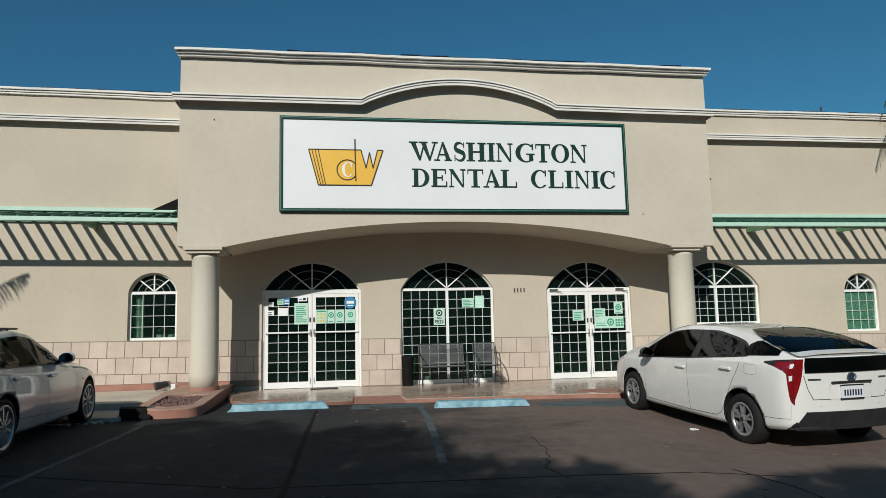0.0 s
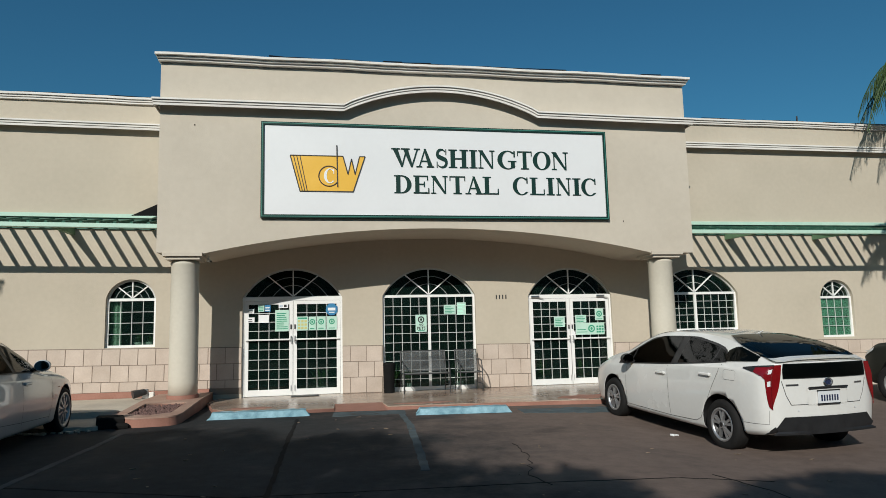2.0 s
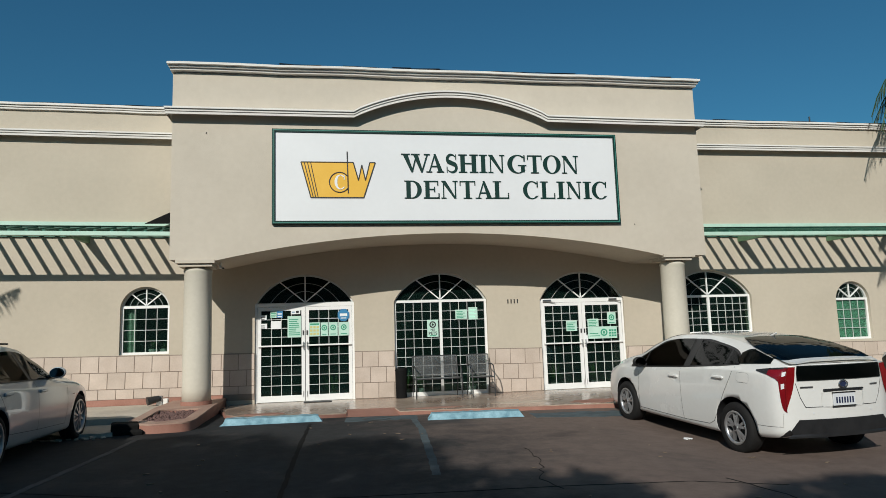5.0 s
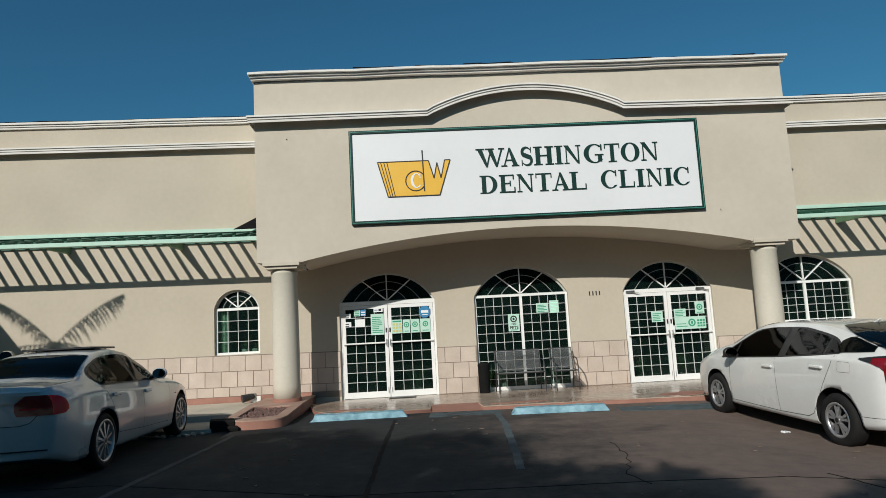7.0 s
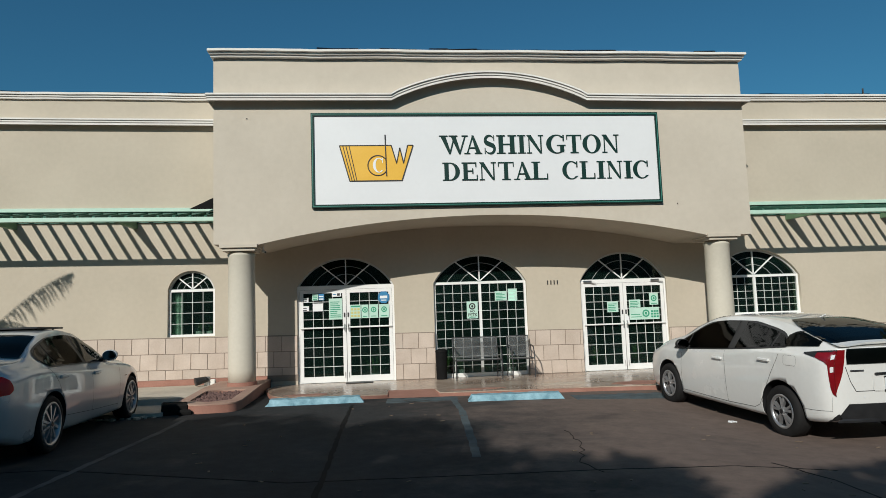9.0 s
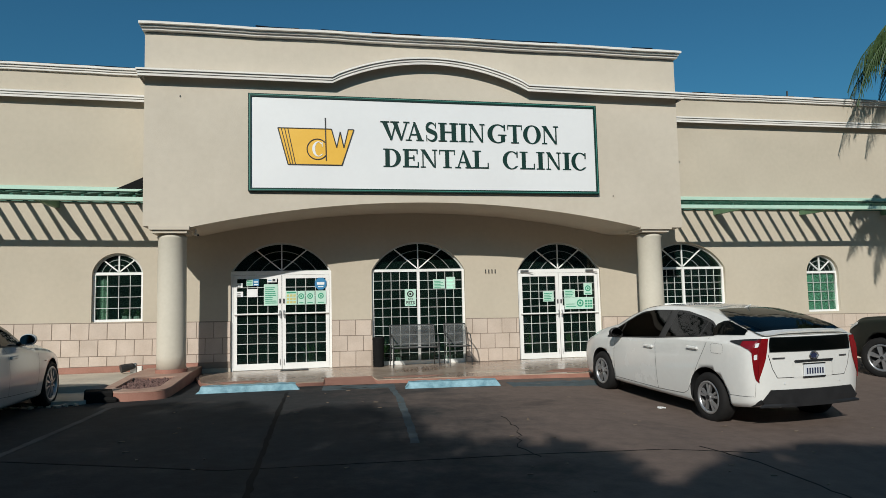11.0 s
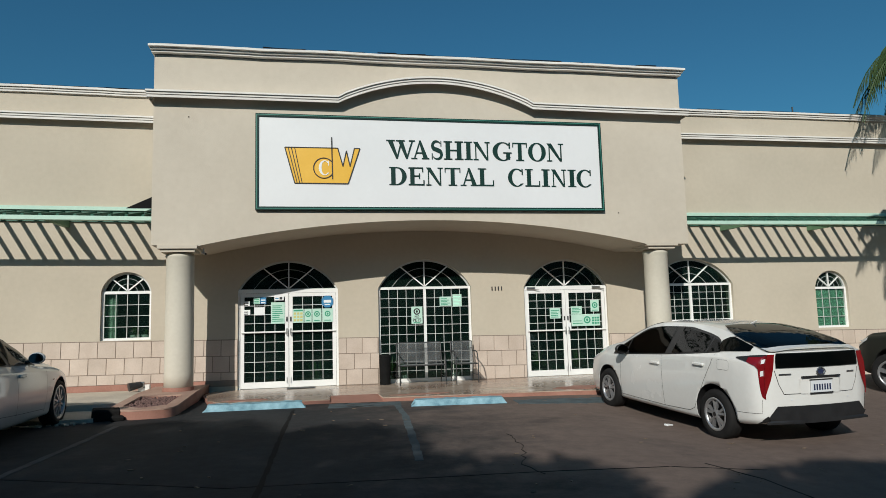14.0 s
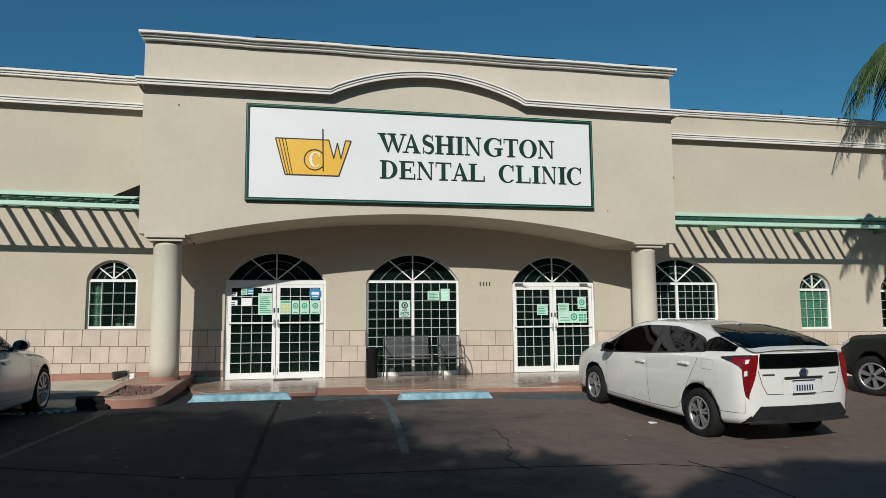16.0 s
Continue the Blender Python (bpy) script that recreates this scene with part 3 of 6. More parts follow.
# ---------------------------------------------------------------- pergolas over the wings
def pergola(x0, x1, zb, first, step, brackets, name, rise=0.0):
    p = thing(name, (0, 0, 0), "mint green pergola with thin slats over the wing windows", "pergola", "wing pergolas")
    part("front_rail", boxed((x0, -1.29, zb), (x1, -1.19, zb + 0.085), 0.006), MINT, p)
    part("ledger", boxed((x0, -0.05, zb + 0.15), (x1, -0.002, zb + 0.385), 0.004), GREEN, p, "dark green wall ledger")
    part("ledger_cap", boxed((x0, -0.09, zb + 0.387), (x1, -0.003, zb + 0.47), 0.006), MINT, p)
    x = first
    while x < x1 - 0.03:
        if x > x0 + 0.03:
            bm = bmesh.new()
            box(bm, (-0.026, -0.64, -0.035), (0.026, 0.64, 0.035), 0, Matrix.Translation((x, -0.635, zb + 0.215)) @ Matrix.Rotation(radians(11.5), 4, 'X'))
            part("slat", bm, GREEN, p)
        x += step
    for x in brackets:
        me = plate([[(0, 0.06), (0, 0.22), (1.19, 0.06), (1.19, 0.04)]], -0.05, 0.05)
        me.transform(Matrix.Translation((x, -0.004, zb - 0.03)) @ Matrix.Rotation(radians(-90), 4, 'Z'))
        link("bracket", me, OLIVE, p, "triangular green bracket")
    if rise:
        for ob in p.children:
            for v in ob.data.vertices:
                v.co.z += rise * (x1 - v.co.x)
    return p


pergola(-30, PX0 - 0.01, 3.44, -29.05, 0.304, [-3.45 - 2.44 * i for i in range(9)], "pergola", RISE)
pergola(PX1 + 0.01, 40, 3.37, 9.75, 0.335, [11.45 + 2.43 * i for i in range(10)], "pergola")
bm = bmesh.new()
for y in (-0.34, -0.30):
    for c in ((-2.24, 3.85), (PX0 - 0.004, 3.85), (PX0 - 0.004, 4.22)):
        bm.verts.new((c[0], y, c[1]))
v = list(bm.verts)
bm.faces.new((v[0], v[1], v[2])); bm.faces.new((v[5], v[4], v[3]))
for i in range(3):
    bm.faces.new((v[i], v[(i + 1) % 3], v[3 + (i + 1) % 3], v[3 + i]))
tagged(part("metal_flashing", bm, TAR), "dark triangular metal flashing beside the portico", "flashing")

# ---------------------------------------------------------------- planter with kerb
kerb_out = [(-0.62, -0.02), (-0.62, -1.5), (-0.62, -3.35), (-0.66, -3.55), (-0.78, -3.66), (-1.22, -3.72), (-1.42, -3.62), (-1.64, -3.35), (-1.66, -1.5), (-1.66, -0.02)]
bed = [(-0.80, -1.95), (-0.80, -3.25), (-1.15, -3.47), (-1.48, -3.22), (-1.50, -1.95)]


def lean(y):
    """The kerb follows the slope of the lot."""
    return min((y + 1.5) * 0.031, 0.0)


def leaning(me):
    for v in me.vertices:
        if v.co.z > 0:
            v.co.z += lean(v.co.y)
    return me


COPING = mat("coping_stone", (0.29, 0.165, 0.125), (0.44, 0.30, 0.23), 2.2, 0.75, bump=0.2, space="World")
planter = thing("planter", (0, 0, 0), "low red kerb planter around the column base", "planter")
link("kerb", leaning(flat([kerb_out, bed], -0.08, 0.165)), TERRACOTTA, planter)
link("coping", leaning(flat([[(x * 1.0 + (0.01 if x > -1 else -0.01), y) for x, y in kerb_out], bed], 0.167, 0.19)), COPING, planter, "pale reddish stone coping")
link("soil", leaning(flat([[(-0.81, -1.96), (-0.81, -3.24), (-1.15, -3.46), (-1.47, -3.21), (-1.49, -1.96)]], -0.08, 0.125)), SOIL, planter)
rng = random.Random(11)
bm = bmesh.new()
for i in range(420):
    r = rng.uniform(0.018, 0.04)
    x, y = rng.uniform(-1.46, -0.84), rng.uniform(-3.25, -1.99)
    bmesh.ops.create_icosphere(bm, subdivisions=1, radius=r, matrix=pose(x, y, 0.135 + lean(y) + rng.uniform(0, 0.02), rng.uniform(0, 90), rng.uniform(0, 90)) @ Matrix.Diagonal((1, rng.uniform(0.6, 1), rng.uniform(0.4, 0.8), 1)))
tagged(part("gravel", bm, MULCH), "dull red gravel in the planter", "gravel", kind="stuff")

# blocks added at the planter corner, their shade painted as near black
bm = bmesh.new()
for i, (x, y, sx, sy, h) in enumerate(((-1.62, -3.58, 0.40, 0.26, 0.15), (-1.42, -3.72, 0.20, 0.14, 0.05))):
    box(bm, (-sx / 2, -sy / 2, -0.04), (sx / 2, sy / 2, h), 0.025, pose(x, y, 0, 4, 3, 18 + 9 * i))
tagged(part("broken_kerb", bm, mat("shade_black", (0.010, 0.010, 0.010), (0.02, 0.019, 0.018), 5, 0.95, spec=0.1)), "lump at the planter corner, coloured black for shade", "rubble")

rng = random.Random(21)
bm = bmesh.new()
for i in range(46):
    x, y = rng.uniform(-3.2, -1.75), rng.uniform(-4.08, -3.72)
    k = rng.uniform(0.015, 0.055)
    box(bm, (-k, -k * rng.uniform(0.4, 0.9), 0.0), (k, k * 0.5, rng.uniform(0.012, 0.035)), 0.004, pose(x, y, grade(x, y) - 0.002, rng.uniform(-6, 6), rng.uniform(-6, 6), rng.uniform(0, 180)))
tagged(part("concrete_rubble", bm, PALESTONE), "pale broken concrete chips along the apron edge", "rubble", kind="stuff")

# ---------------------------------------------------------------- wheel stops and painted lines
def wheel_stop(xc, yc, length, turn):
    s = thing("wheel_stop", (xc, yc, grade(xc, yc)), "chipped light blue concrete wheel stop", "wheel stop", "wheel stops", turn=turn)
    bm = bmesh.new()
    n = 24
    rings = []
    rr = random.Random(int(xc * 10))
    for i in range(n + 1):
        x = -length / 2 + length * i / n
        e = 0.10 if i in (0, n) else 0.0
        j = rr.uniform(-0.006, 0.006)
        rings.append([bm.verts.new((x + (0.09 if i == 0 else -0.09 if i == n else 0.0) * (z > 0.05), y, z)) for y, z in ((-0.17, 0.002), (-0.11 + j, 0.10 + j - e * 0.3), (0.05 + j, 0.11 + j - e * 0.3), (0.10, 0.002))])
    for p, q in zip(rings, rings[1:]):
        for k in range(4):
            bm.faces.new((p[k], p[(k + 1) % 4], q[(k + 1) % 4], q[k]))
    bm.faces.new(rings[0]); bm.faces.new(rings[-1][::-1])
    part("block", bm, BLUE, s)
    return s


wheel_stop(0.57, -3.06, 1.66, -1)
wheel_stop(3.93, -3.64, 1.60, -7)


def stripe(name, pts, w, z, material, label, seed=1):
    """A worn painted line along pts, ragged at its edges."""
    rr = random.Random(seed)
    left, right = [], []
    for (x0, y0), (x1, y1) in zip(pts, pts[1:]):
        d = Vector((x1 - x0, y1 - y0))
        k = max(int(d.length / 0.09), 2)
        nrm = Vector((-d.y, d.x)).normalized()
        for i in range(k + 1):
            c = Vector((x0, y0)) + d * (i / k)
            left.append(tuple(c + nrm * (w / 2 + rr.uniform(-0.14, 0.06) * w)))
            right.append(tuple(c - nrm * (w / 2 + rr.uniform(-0.14, 0.06) * w)))
    return tagged(link(name, draped(flat([left + right[::-1]], 0.0005, z)), material), label, "marking", kind="structure")


stripe("blue_line", [(2.91, -3.2), (2.89, -4.67), (2.63, -7.84)], 0.105, 0.004, FADED_BLUE_SHADED, "worn blue bay line, colour darkened for shade", 2)
stripe("white_line", [(-1.26, -4.35), (-1.31, -5.48), (-1.46, -7.55), (-1.62, -9.6)], 0.09, 0.004, FADED_WHITE_SHADED, "worn white bay line, colour darkened for shade", 3)
stripe("blue_patch", [(1.78, -3.16), (3.0, -3.25)], 0.55, 0.004, FADED_BLUE_SHADED, "faded blue painted parking mark", 5)
stripe("blue_patch", [(4.9, -3.75), (6.5, -3.85)], 0.55, 0.004, FADED_BLUE_SHADED, "faded blue painted parking mark", 6)
bm = bmesh.new()
for i in range(20):
    a, b = math.pi * 2 * i / 24 + 0.8, math.pi * 2 * (i + 1) / 24 + 0.8
    q = [bm.verts.new((2.31 + r * math.cos(t), -3.26 + r * 0.7 * math.sin(t), grade(2.31, -3.26) + 0.010)) for r, t in ((0.19, a), (0.19, b), (0.25, b), (0.25, a))]
    bm.faces.new(q)
tagged(part("white_symbol", bm, FADED_WHITE_SHADED), "faded white parking symbol", "marking", kind="structure")


def crack(pts, seed, jag=0.03, w=1.0):
    rr = random.Random(seed)
    line = []
    for (x0, y0), (x1, y1) in zip(pts, pts[1:]):
        k = max(int(math.hypot(x1 - x0, y1 - y0) / 0.12), 1)
        line += [(x0 + (x1 - x0) * i / k + rr.uniform(-jag, jag), y0 + (y1 - y0) * i / k + rr.uniform(-jag, jag)) for i in range(k)]
    line.append(pts[-1])
    a = [(x - (0.008 + rr.random() * 0.008) * w, y - 0.006 * w) for x, y in line]
    b = [(x + (0.008 + rr.random() * 0.008) * w, y + 0.006 * w) for x, y in line]
    return tagged(link("crack", draped(flat([a + b[::-1]], 0.0002, 0.003)), TAR), "dark crack in the paving", "crack", kind="structure")


crack([(3.95, -6.58), (3.88, -7.44), (3.63, -8.24), (3.70, -8.7)], 1, 0.03, 0.4)
crack([(1.20, -3.5), (1.12, -6.0), (1.06, -8.9), (1.05, -10.5)], 2, 0.008, 2.4)
crack([(5.5, -8.5), (5.66, -9.0), (5.68, -9.7), (5.63, -10.6)], 3, 0.03, 0.8)
crack([(-3.5, -7.6), (-1.71, -7.57), (0.78, -8.57), (3.7, -8.6), (6.0, -8.75)], 4, 0.006, 1.2)

# two unseen blocks beyond the saloon, added to shade the wall's west end
tagged(part("wall_wing", boxed((-30.2, -2.6, -0.1), (-8.90, -0.001, 9.5)), STUCCO), "unseen tall stucco block added to cast shadow", "wall", kind="structure")
tagged(part("wall_porch", boxed((-30.2, -5.0, -0.1), (-8.97, -2.602, 4.15)), STUCCO), "unseen low stucco block added to cast shadow", "wall", kind="structure")

# ---------------------------------------------------------------- trees that shade the lot, behind the camera
def leafy_tree(x, y, height, spread, n, seed, leaf=0.16, stem=0.0):
    rr = random.Random(seed)
    t = thing("shade_tree", (x, y, -0.45), "broad leafy tree beside the street", "tree", "street trees")
    bm = bmesh.new()
    fork = height * 0.38 + stem
    rod(bm, (0, 0, 0), (0.1, 0, fork), 0.22, 0.16, 10)
    tips = []
    for i in range(8):
        a = i * 2.4
        tip = Vector((math.cos(a) * spread * 0.55, math.sin(a) * spread * 0.55, height * rr.uniform(0.62, 0.82) + stem))
        rod(bm, (0.1, 0, fork - 0.1), tip, 0.10, 0.03, 7)
        tips.append(tip)
    part("trunk", bm, BARK, t)
    verts, faces = [], []
    for i in range(n):
        while True:
            p = Vector((rr.uniform(-1, 1), rr.uniform(-1, 1), rr.uniform(-1, 1)))
            if p.length < 1 and noise.noise(p * 2.3 + Vector((seed, 0, 0))) > -0.22 - 0.3 * (1 - p.length):
                break
        c = Vector((p.x * spread, p.y * spread, height * 0.66 + p.z * height * 0.34 + 0.45 + stem))
        u = Vector((rr.uniform(-1, 1), rr.uniform(-1, 1), rr.uniform(-1, 1))).normalized() * leaf * rr.uniform(0.6, 1.3)
        w = u.orthogonal().normalized() * leaf * 0.45
        k = len(verts)
        verts += [c - u, c + w, c + u, c - w]
        faces.append((k, k + 1, k + 2, k + 3))
    me = bpy.data.meshes.new("crown")
    me.from_pydata(verts, [], faces)
    link("crown", me, LEAF, t)
    return t


for i, (x, y, h, r, n) in enumerate(((-14.5, -20.4, 9.6, 3.4, 9000), (-10.0, -21.1, 8.9, 3.2, 9000), (-6.3, -20.4, 9.15, 2.6, 8000), (-3.4, -19.6, 8.2, 1.9, 4500), (-1.3, -20.5, 7.1, 2.2, 9000), (2.4, -21.4, 6.9, 2.4, 9000), (6.5, -24, 6.5, 2.6, 5000), (12, -25, 6.5, 2.8, 5000), (-19, -21, 9, 3.4, 7000))):
    leafy_tree(x - 2.37, y - 2.55, h, r, n, i + 3, stem=1.8)
# unseen wall and hedge, added to keep low sky light off the porch
tagged(part("street_wall", boxed((-60, -46.3, -0.5), (70, -46, 13.0)), FARWALL), "unseen plain wall added to block the low sky", "wall", kind="structure")
tagged(part("street_hedge", boxed((-60, -45.9, -0.5), (70, -45.2, 2.0), 0.1), LEAF), "unseen hedge added before the sky-blocking wall", "hedge", kind="stuff")


def palm(x, y, height, fronds, length, seed, droop=1.0, angles=(), leaf=0.30, dense=2):
    rr = random.Random(seed)
    t = thing("palm_tree", (x, y, grade(x, y)), "palm tree with long drooping feather fronds", "palm", "palms")
    bm = bmesh.new()
    for i in range(14):
        z = height * i / 14
        rod(bm, (0, 0, z), (0, 0, z + height / 14 + 0.02), 0.17 - 0.004 * i, 0.155 - 0.004 * i, 12)
    part("trunk", bm, BARK, t)
    for i in range(fronds):
        a = i * 2.399 + rr.uniform(-0.2, 0.2)
        lift = 1.25 - 0.95 * i / fronds
        if angles:
            a, lift = radians(angles[i][0]), angles[i][1]
        bm = bmesh.new()
        d = Vector((math.cos(a), math.sin(a), 0))
        side = Vector((-d.y, d.x, 0))
        pts = []
        L = length * rr.uniform(0.9, 1.1)
        for k in range(25):
            s = k / 24
            pts.append(d * (L * (s * math.cos(lift) + 0.08 * s)) * (1 - 0.18 * s * s) + Vector((0, 0, height + L * (math.sin(lift) * s - droop * 0.75 * s * s))))
        tube(bm, pts[::3], 0.012, 4)
        for k in range(2, 25):
            s = k / 24
            w = L * leaf * math.sin(math.pi * min(0.12 + 0.88 * s, 0.97)) ** 0.6
            for sg in (-1, 1):
                for h in (0, 0.5)[:dense]:
                    c = pts[k - 1].lerp(pts[k], h)
                    along = (pts[k] - pts[k - 1]).normalized()
                    tip = c + (side * sg * 0.42 + along * 0.36 + Vector((0, 0, -0.80 + rr.uniform(-0.2, 0.2)))) * w * rr.uniform(0.75, 1.05)
                    m = c.lerp(tip, 0.5) + Vector((0, 0, 0.06 * w))
                    ww = along * 0.018
                    v = [bm.verts.new(q) for q in (c - ww, c + ww, m + ww * 1.3, tip, m - ww * 1.3)]
                    bm.faces.new(v)
        part("frond", bm, PALM, t)
    return t

# ---------------------------------------------------------------- the sign
def rect(x0, x1, z0, z1):
    return [(x0, z0), (x1, z0), (x1, z1), (x0, z1)]


def ellipse(xc, zc, rx, rz, a0, a1, n=28):
    return [(xc + rx * math.cos(radians(a0 + (a1 - a0) * i / n)), zc + rz * math.sin(radians(a0 + (a1 - a0) * i / n))) for i in range(n + 1)]


def ribbon(pts, widths):
    a, b = [], []
    for i, (x, z) in enumerate(pts):
        p, q = pts[max(i - 1, 0)], pts[min(i + 1, len(pts) - 1)]
        d = Vector((q[0] - p[0], q[1] - p[1])).normalized()
        w = widths[i] / 2
        a.append((x - d.y * w, z + d.x * w)); b.append((x + d.y * w, z - d.x * w))
    return a + b[::-1]


def glyph(c):
    """Strokes of a serif capital in a unit square; each stroke is a list of loops."""
    t = 0.055
    if c == "I":
        return [[rect(0.25, 0.75, 0, 1)], [rect(0.02, 0.98, 0, t)], [rect(0.02, 0.98, 1 - t, 1)]]
    if c == "H":
        return [[rect(0.10, 0.325, 0, 1)], [rect(0.675, 0.90, 0, 1)], [rect(0.3, 0.7, 0.47, 0.54)]] + [[rect(x, x + 0.43, z, z + t)] for x in (0, 0.57) for z in (0, 1 - t)]
    if c == "N":
        return [[rect(0.13, 0.19, 0, 0.95)], [[(0.02, 1), (0.285, 1), (0.90, 0), (0.78, 0)]], [rect(0.82, 0.89, 0, 1)], [rect(0.02, 0.31, 0, t)], [rect(0.70, 1, 1 - t, 1)]]
    if c == "T":
        return [[rect(0.375, 0.625, 0, 1)], [rect(0, 1, 1 - 0.065, 1)], [rect(0.0, 0.05, 0.74, 1)], [rect(0.95, 1, 0.74, 1)], [rect(0.23, 0.77, 0, t)]]
    if c == "A":
        return [[[(0.13, 0), (0.20, 0), (0.50, 0.86), (0.47, 1)]], [[(0.43, 1), (0.55, 1), (0.95, 0), (0.69, 0)]], [rect(0.26, 0.74, 0.29, 0.36)], [rect(0, 0.33, 0, t)], [rect(0.59, 1, 0, t)]]
    if c == "W":
        return [[[(0.04, 1), (0.215, 1), (0.41, 0.05), (0.34, 0)]], [[(0.34, 0), (0.39, 0), (0.54, 0.85), (0.50, 0.9)]], [[(0.40, 1), (0.57, 1), (0.75, 0.05), (0.68, 0)]], [[(0.68, 0), (0.73, 0), (0.94, 1), (0.89, 1)]],
                [rect(0, 0.30, 1 - t, 1)], [rect(0.34, 0.64, 1 - t, 1)], [rect(0.79, 1, 1 - t, 1)]]
    if c == "E":
        return [[rect(0.12, 0.365, 0, 1)], [rect(0.02, 0.90, 1 - 0.07, 1)], [rect(0.3, 0.7, 0.48, 0.55)], [rect(0.02, 0.96, 0, 0.07)], [rect(0.84, 0.90, 0.74, 1)], [rect(0.90, 0.96, 0, 0.3)], [rect(0.64, 0.70, 0.37, 0.66)]]
    if c == "L":
        return [[rect(0.14, 0.385, 0, 1)], [rect(0.02, 0.52, 1 - t, 1)], [rect(0.02, 0.96, 0, 0.07)], [rect(0.90, 0.96, 0, 0.32)]]
    if c == "D":
        return [[rect(0.11, 0.35, 0, 1)], [[(0.2, 0)] + ellipse(0.42, 0.5, 0.56, 0.5, -90, 90) + [(0.2, 1)], [(0.3, 0.06)] + ellipse(0.42, 0.5, 0.315, 0.445, -90, 90) + [(0.3, 0.94)]], [rect(0, 0.3, 0, t)], [rect(0, 0.3, 1 - t, 1)]]
    if c == "O":
        return [[ellipse(0.5, 0.5, 0.5, 0.52, 0, 355), ellipse(0.5, 0.5, 0.265, 0.47, 0, 355)]]
    if c in "CG":
        s = [[ellipse(0.53, 0.5, 0.53, 0.52, 42, 322) + ellipse(0.565, 0.5, 0.315, 0.465, 312, 48)], [rect(0.86, 0.93, 0.66, 1)]]
        if c == "G":
            s += [[rect(0.71, 0.91, 0.06, 0.44)], [rect(0.56, 1, 0.40, 0.455)]]
        return s
    pts = ellipse(0.48, 0.74, 0.33, 0.24, 30, 215, 14) + ellipse(0.50, 0.27, 0.36, 0.25, 55, -150, 14)[1:]
    w = [0.06 + 0.18 * math.sin(math.pi * i / (len(pts) - 1)) ** 2 for i in range(len(pts))]
    return [[ribbon(pts, w)], [rect(0.80, 0.86, 0.70, 1)], [rect(0.08, 0.14, 0, 0.32)]]


def joined(strokes, y, depth, fit):
    """Strokes in a unit square, laid into the box fit = x0, x1, z0, z1, as one mesh."""
    x0, x1, z0, z1 = fit
    bm = bmesh.new()
    for i, loops in enumerate(strokes):
        me = plate([[(x0 + x * (x1 - x0), z0 + z * (z1 - z0)) for x, z in lp] for lp in loops], y - depth - i * 0.0012, y)
        bm.from_mesh(me)
        bpy.data.meshes.remove(me)
    return bm


SX0, SX1, SZ0, SZ1 = 0.44, 7.64, 3.60, 5.52
sign = thing("sign_board", (0, 0, 0), "white clinic sign with green serif letters and gold emblem", "sign")
part("panel", boxed((SX0 + 0.05, -1.66, SZ0 + 0.05), (SX1 - 0.05, -1.604, SZ1 - 0.05)), SIGNWHITE, sign)
link("frame", plate(ring(SX0, SX1, SZ0, SZ1, 0.062), -1.685, -1.602), SIGNGREEN, sign, "dark green frame")
link("frame_line", plate(ring(SX0 + 0.02, SX1 - 0.02, SZ0 + 0.02, SZ1 - 0.02, 0.012), -1.690, -1.684), mat("frame_green", (0.05, 0.22, 0.17), None, rough=0.35), sign, "paler green line on the frame")
ROW1 = (("W", 3.0, 3.588), ("A", 3.508, 3.876), ("S", 3.911, 4.171), ("H", 4.183, 4.592), ("I", 4.615, 4.79), ("N", 4.802, 5.16), ("G", 5.22, 5.628), ("T", 5.652, 5.967), ("O", 5.991, 6.38), ("N", 6.398, 6.77))
ROW2 = (("D", 3.05, 3.408), ("E", 3.437, 3.778), ("N", 3.796, 4.15), ("T", 4.191, 4.517), ("A", 4.517, 4.882), ("L", 4.882, 5.24), ("C", 5.532, 5.88), ("L", 5.898, 6.238), ("I", 6.262, 6.448), ("N", 6.472, 6.808), ("I", 6.845, 7.03), ("C", 7.042, 7.39))
for row, z0, z1 in ((ROW1, 4.66, 5.045), (ROW2, 4.115, 4.485)):
    for ch, a, b in row:
        part("letter", joined(glyph(ch), -1.661, 0.012, (a, b, z0, z1)), SIGNGREEN, sign)
cup = [(1.0, 4.85), (1.19, 4.13), (2.23, 4.13), (2.47, 4.85), (2.36, 4.85), (2.27, 4.48), (2.20, 4.80), (2.13, 4.48), (2.03, 4.85)]
link("emblem", plate([cup], -1.668, -1.661), GOLD, sign, "gold tapered emblem")
bm = bmesh.new()
loop = [Vector((x, -1.671, z)) for x, z in cup]
for p, q in zip(loop, loop[1:] + loop[:1]):
    rod(bm, p, q, 0.011, None, 6)
part("emblem_outline", bm, BLACK, sign, "dark outline")
for dx in (0.05, 0.10, 0.15):
    bm = bmesh.new()
    rod(bm, (1.0 + dx * 1.25, -1.671, 4.85), (1.19 + dx * 0.95, -1.671, 4.13), 0.008, None, 6)
    part("emblem_stripe", bm, BLACK, sign, "dark slanted stripe")
part("emblem_stem", rod(bmesh.new(), (1.91, -1.673, 5.07), (1.925, -1.673, 4.22), 0.012, None, 6), BLACK, sign, "dark upright stroke")
part("emblem_ring", tube(bmesh.new(), [(x, -1.673, z) for x, z in ellipse(1.755, 4.44, 0.20, 0.204, 40, 325, 26)], 0.011, 6), BLACK, sign, "dark open ring")
bm = joined(glyph("C"), -1.671, 0.004, (1.655, 1.87, 4.30, 4.59))
part("emblem_letter", bm, PAPERW, sign, "white round letter")

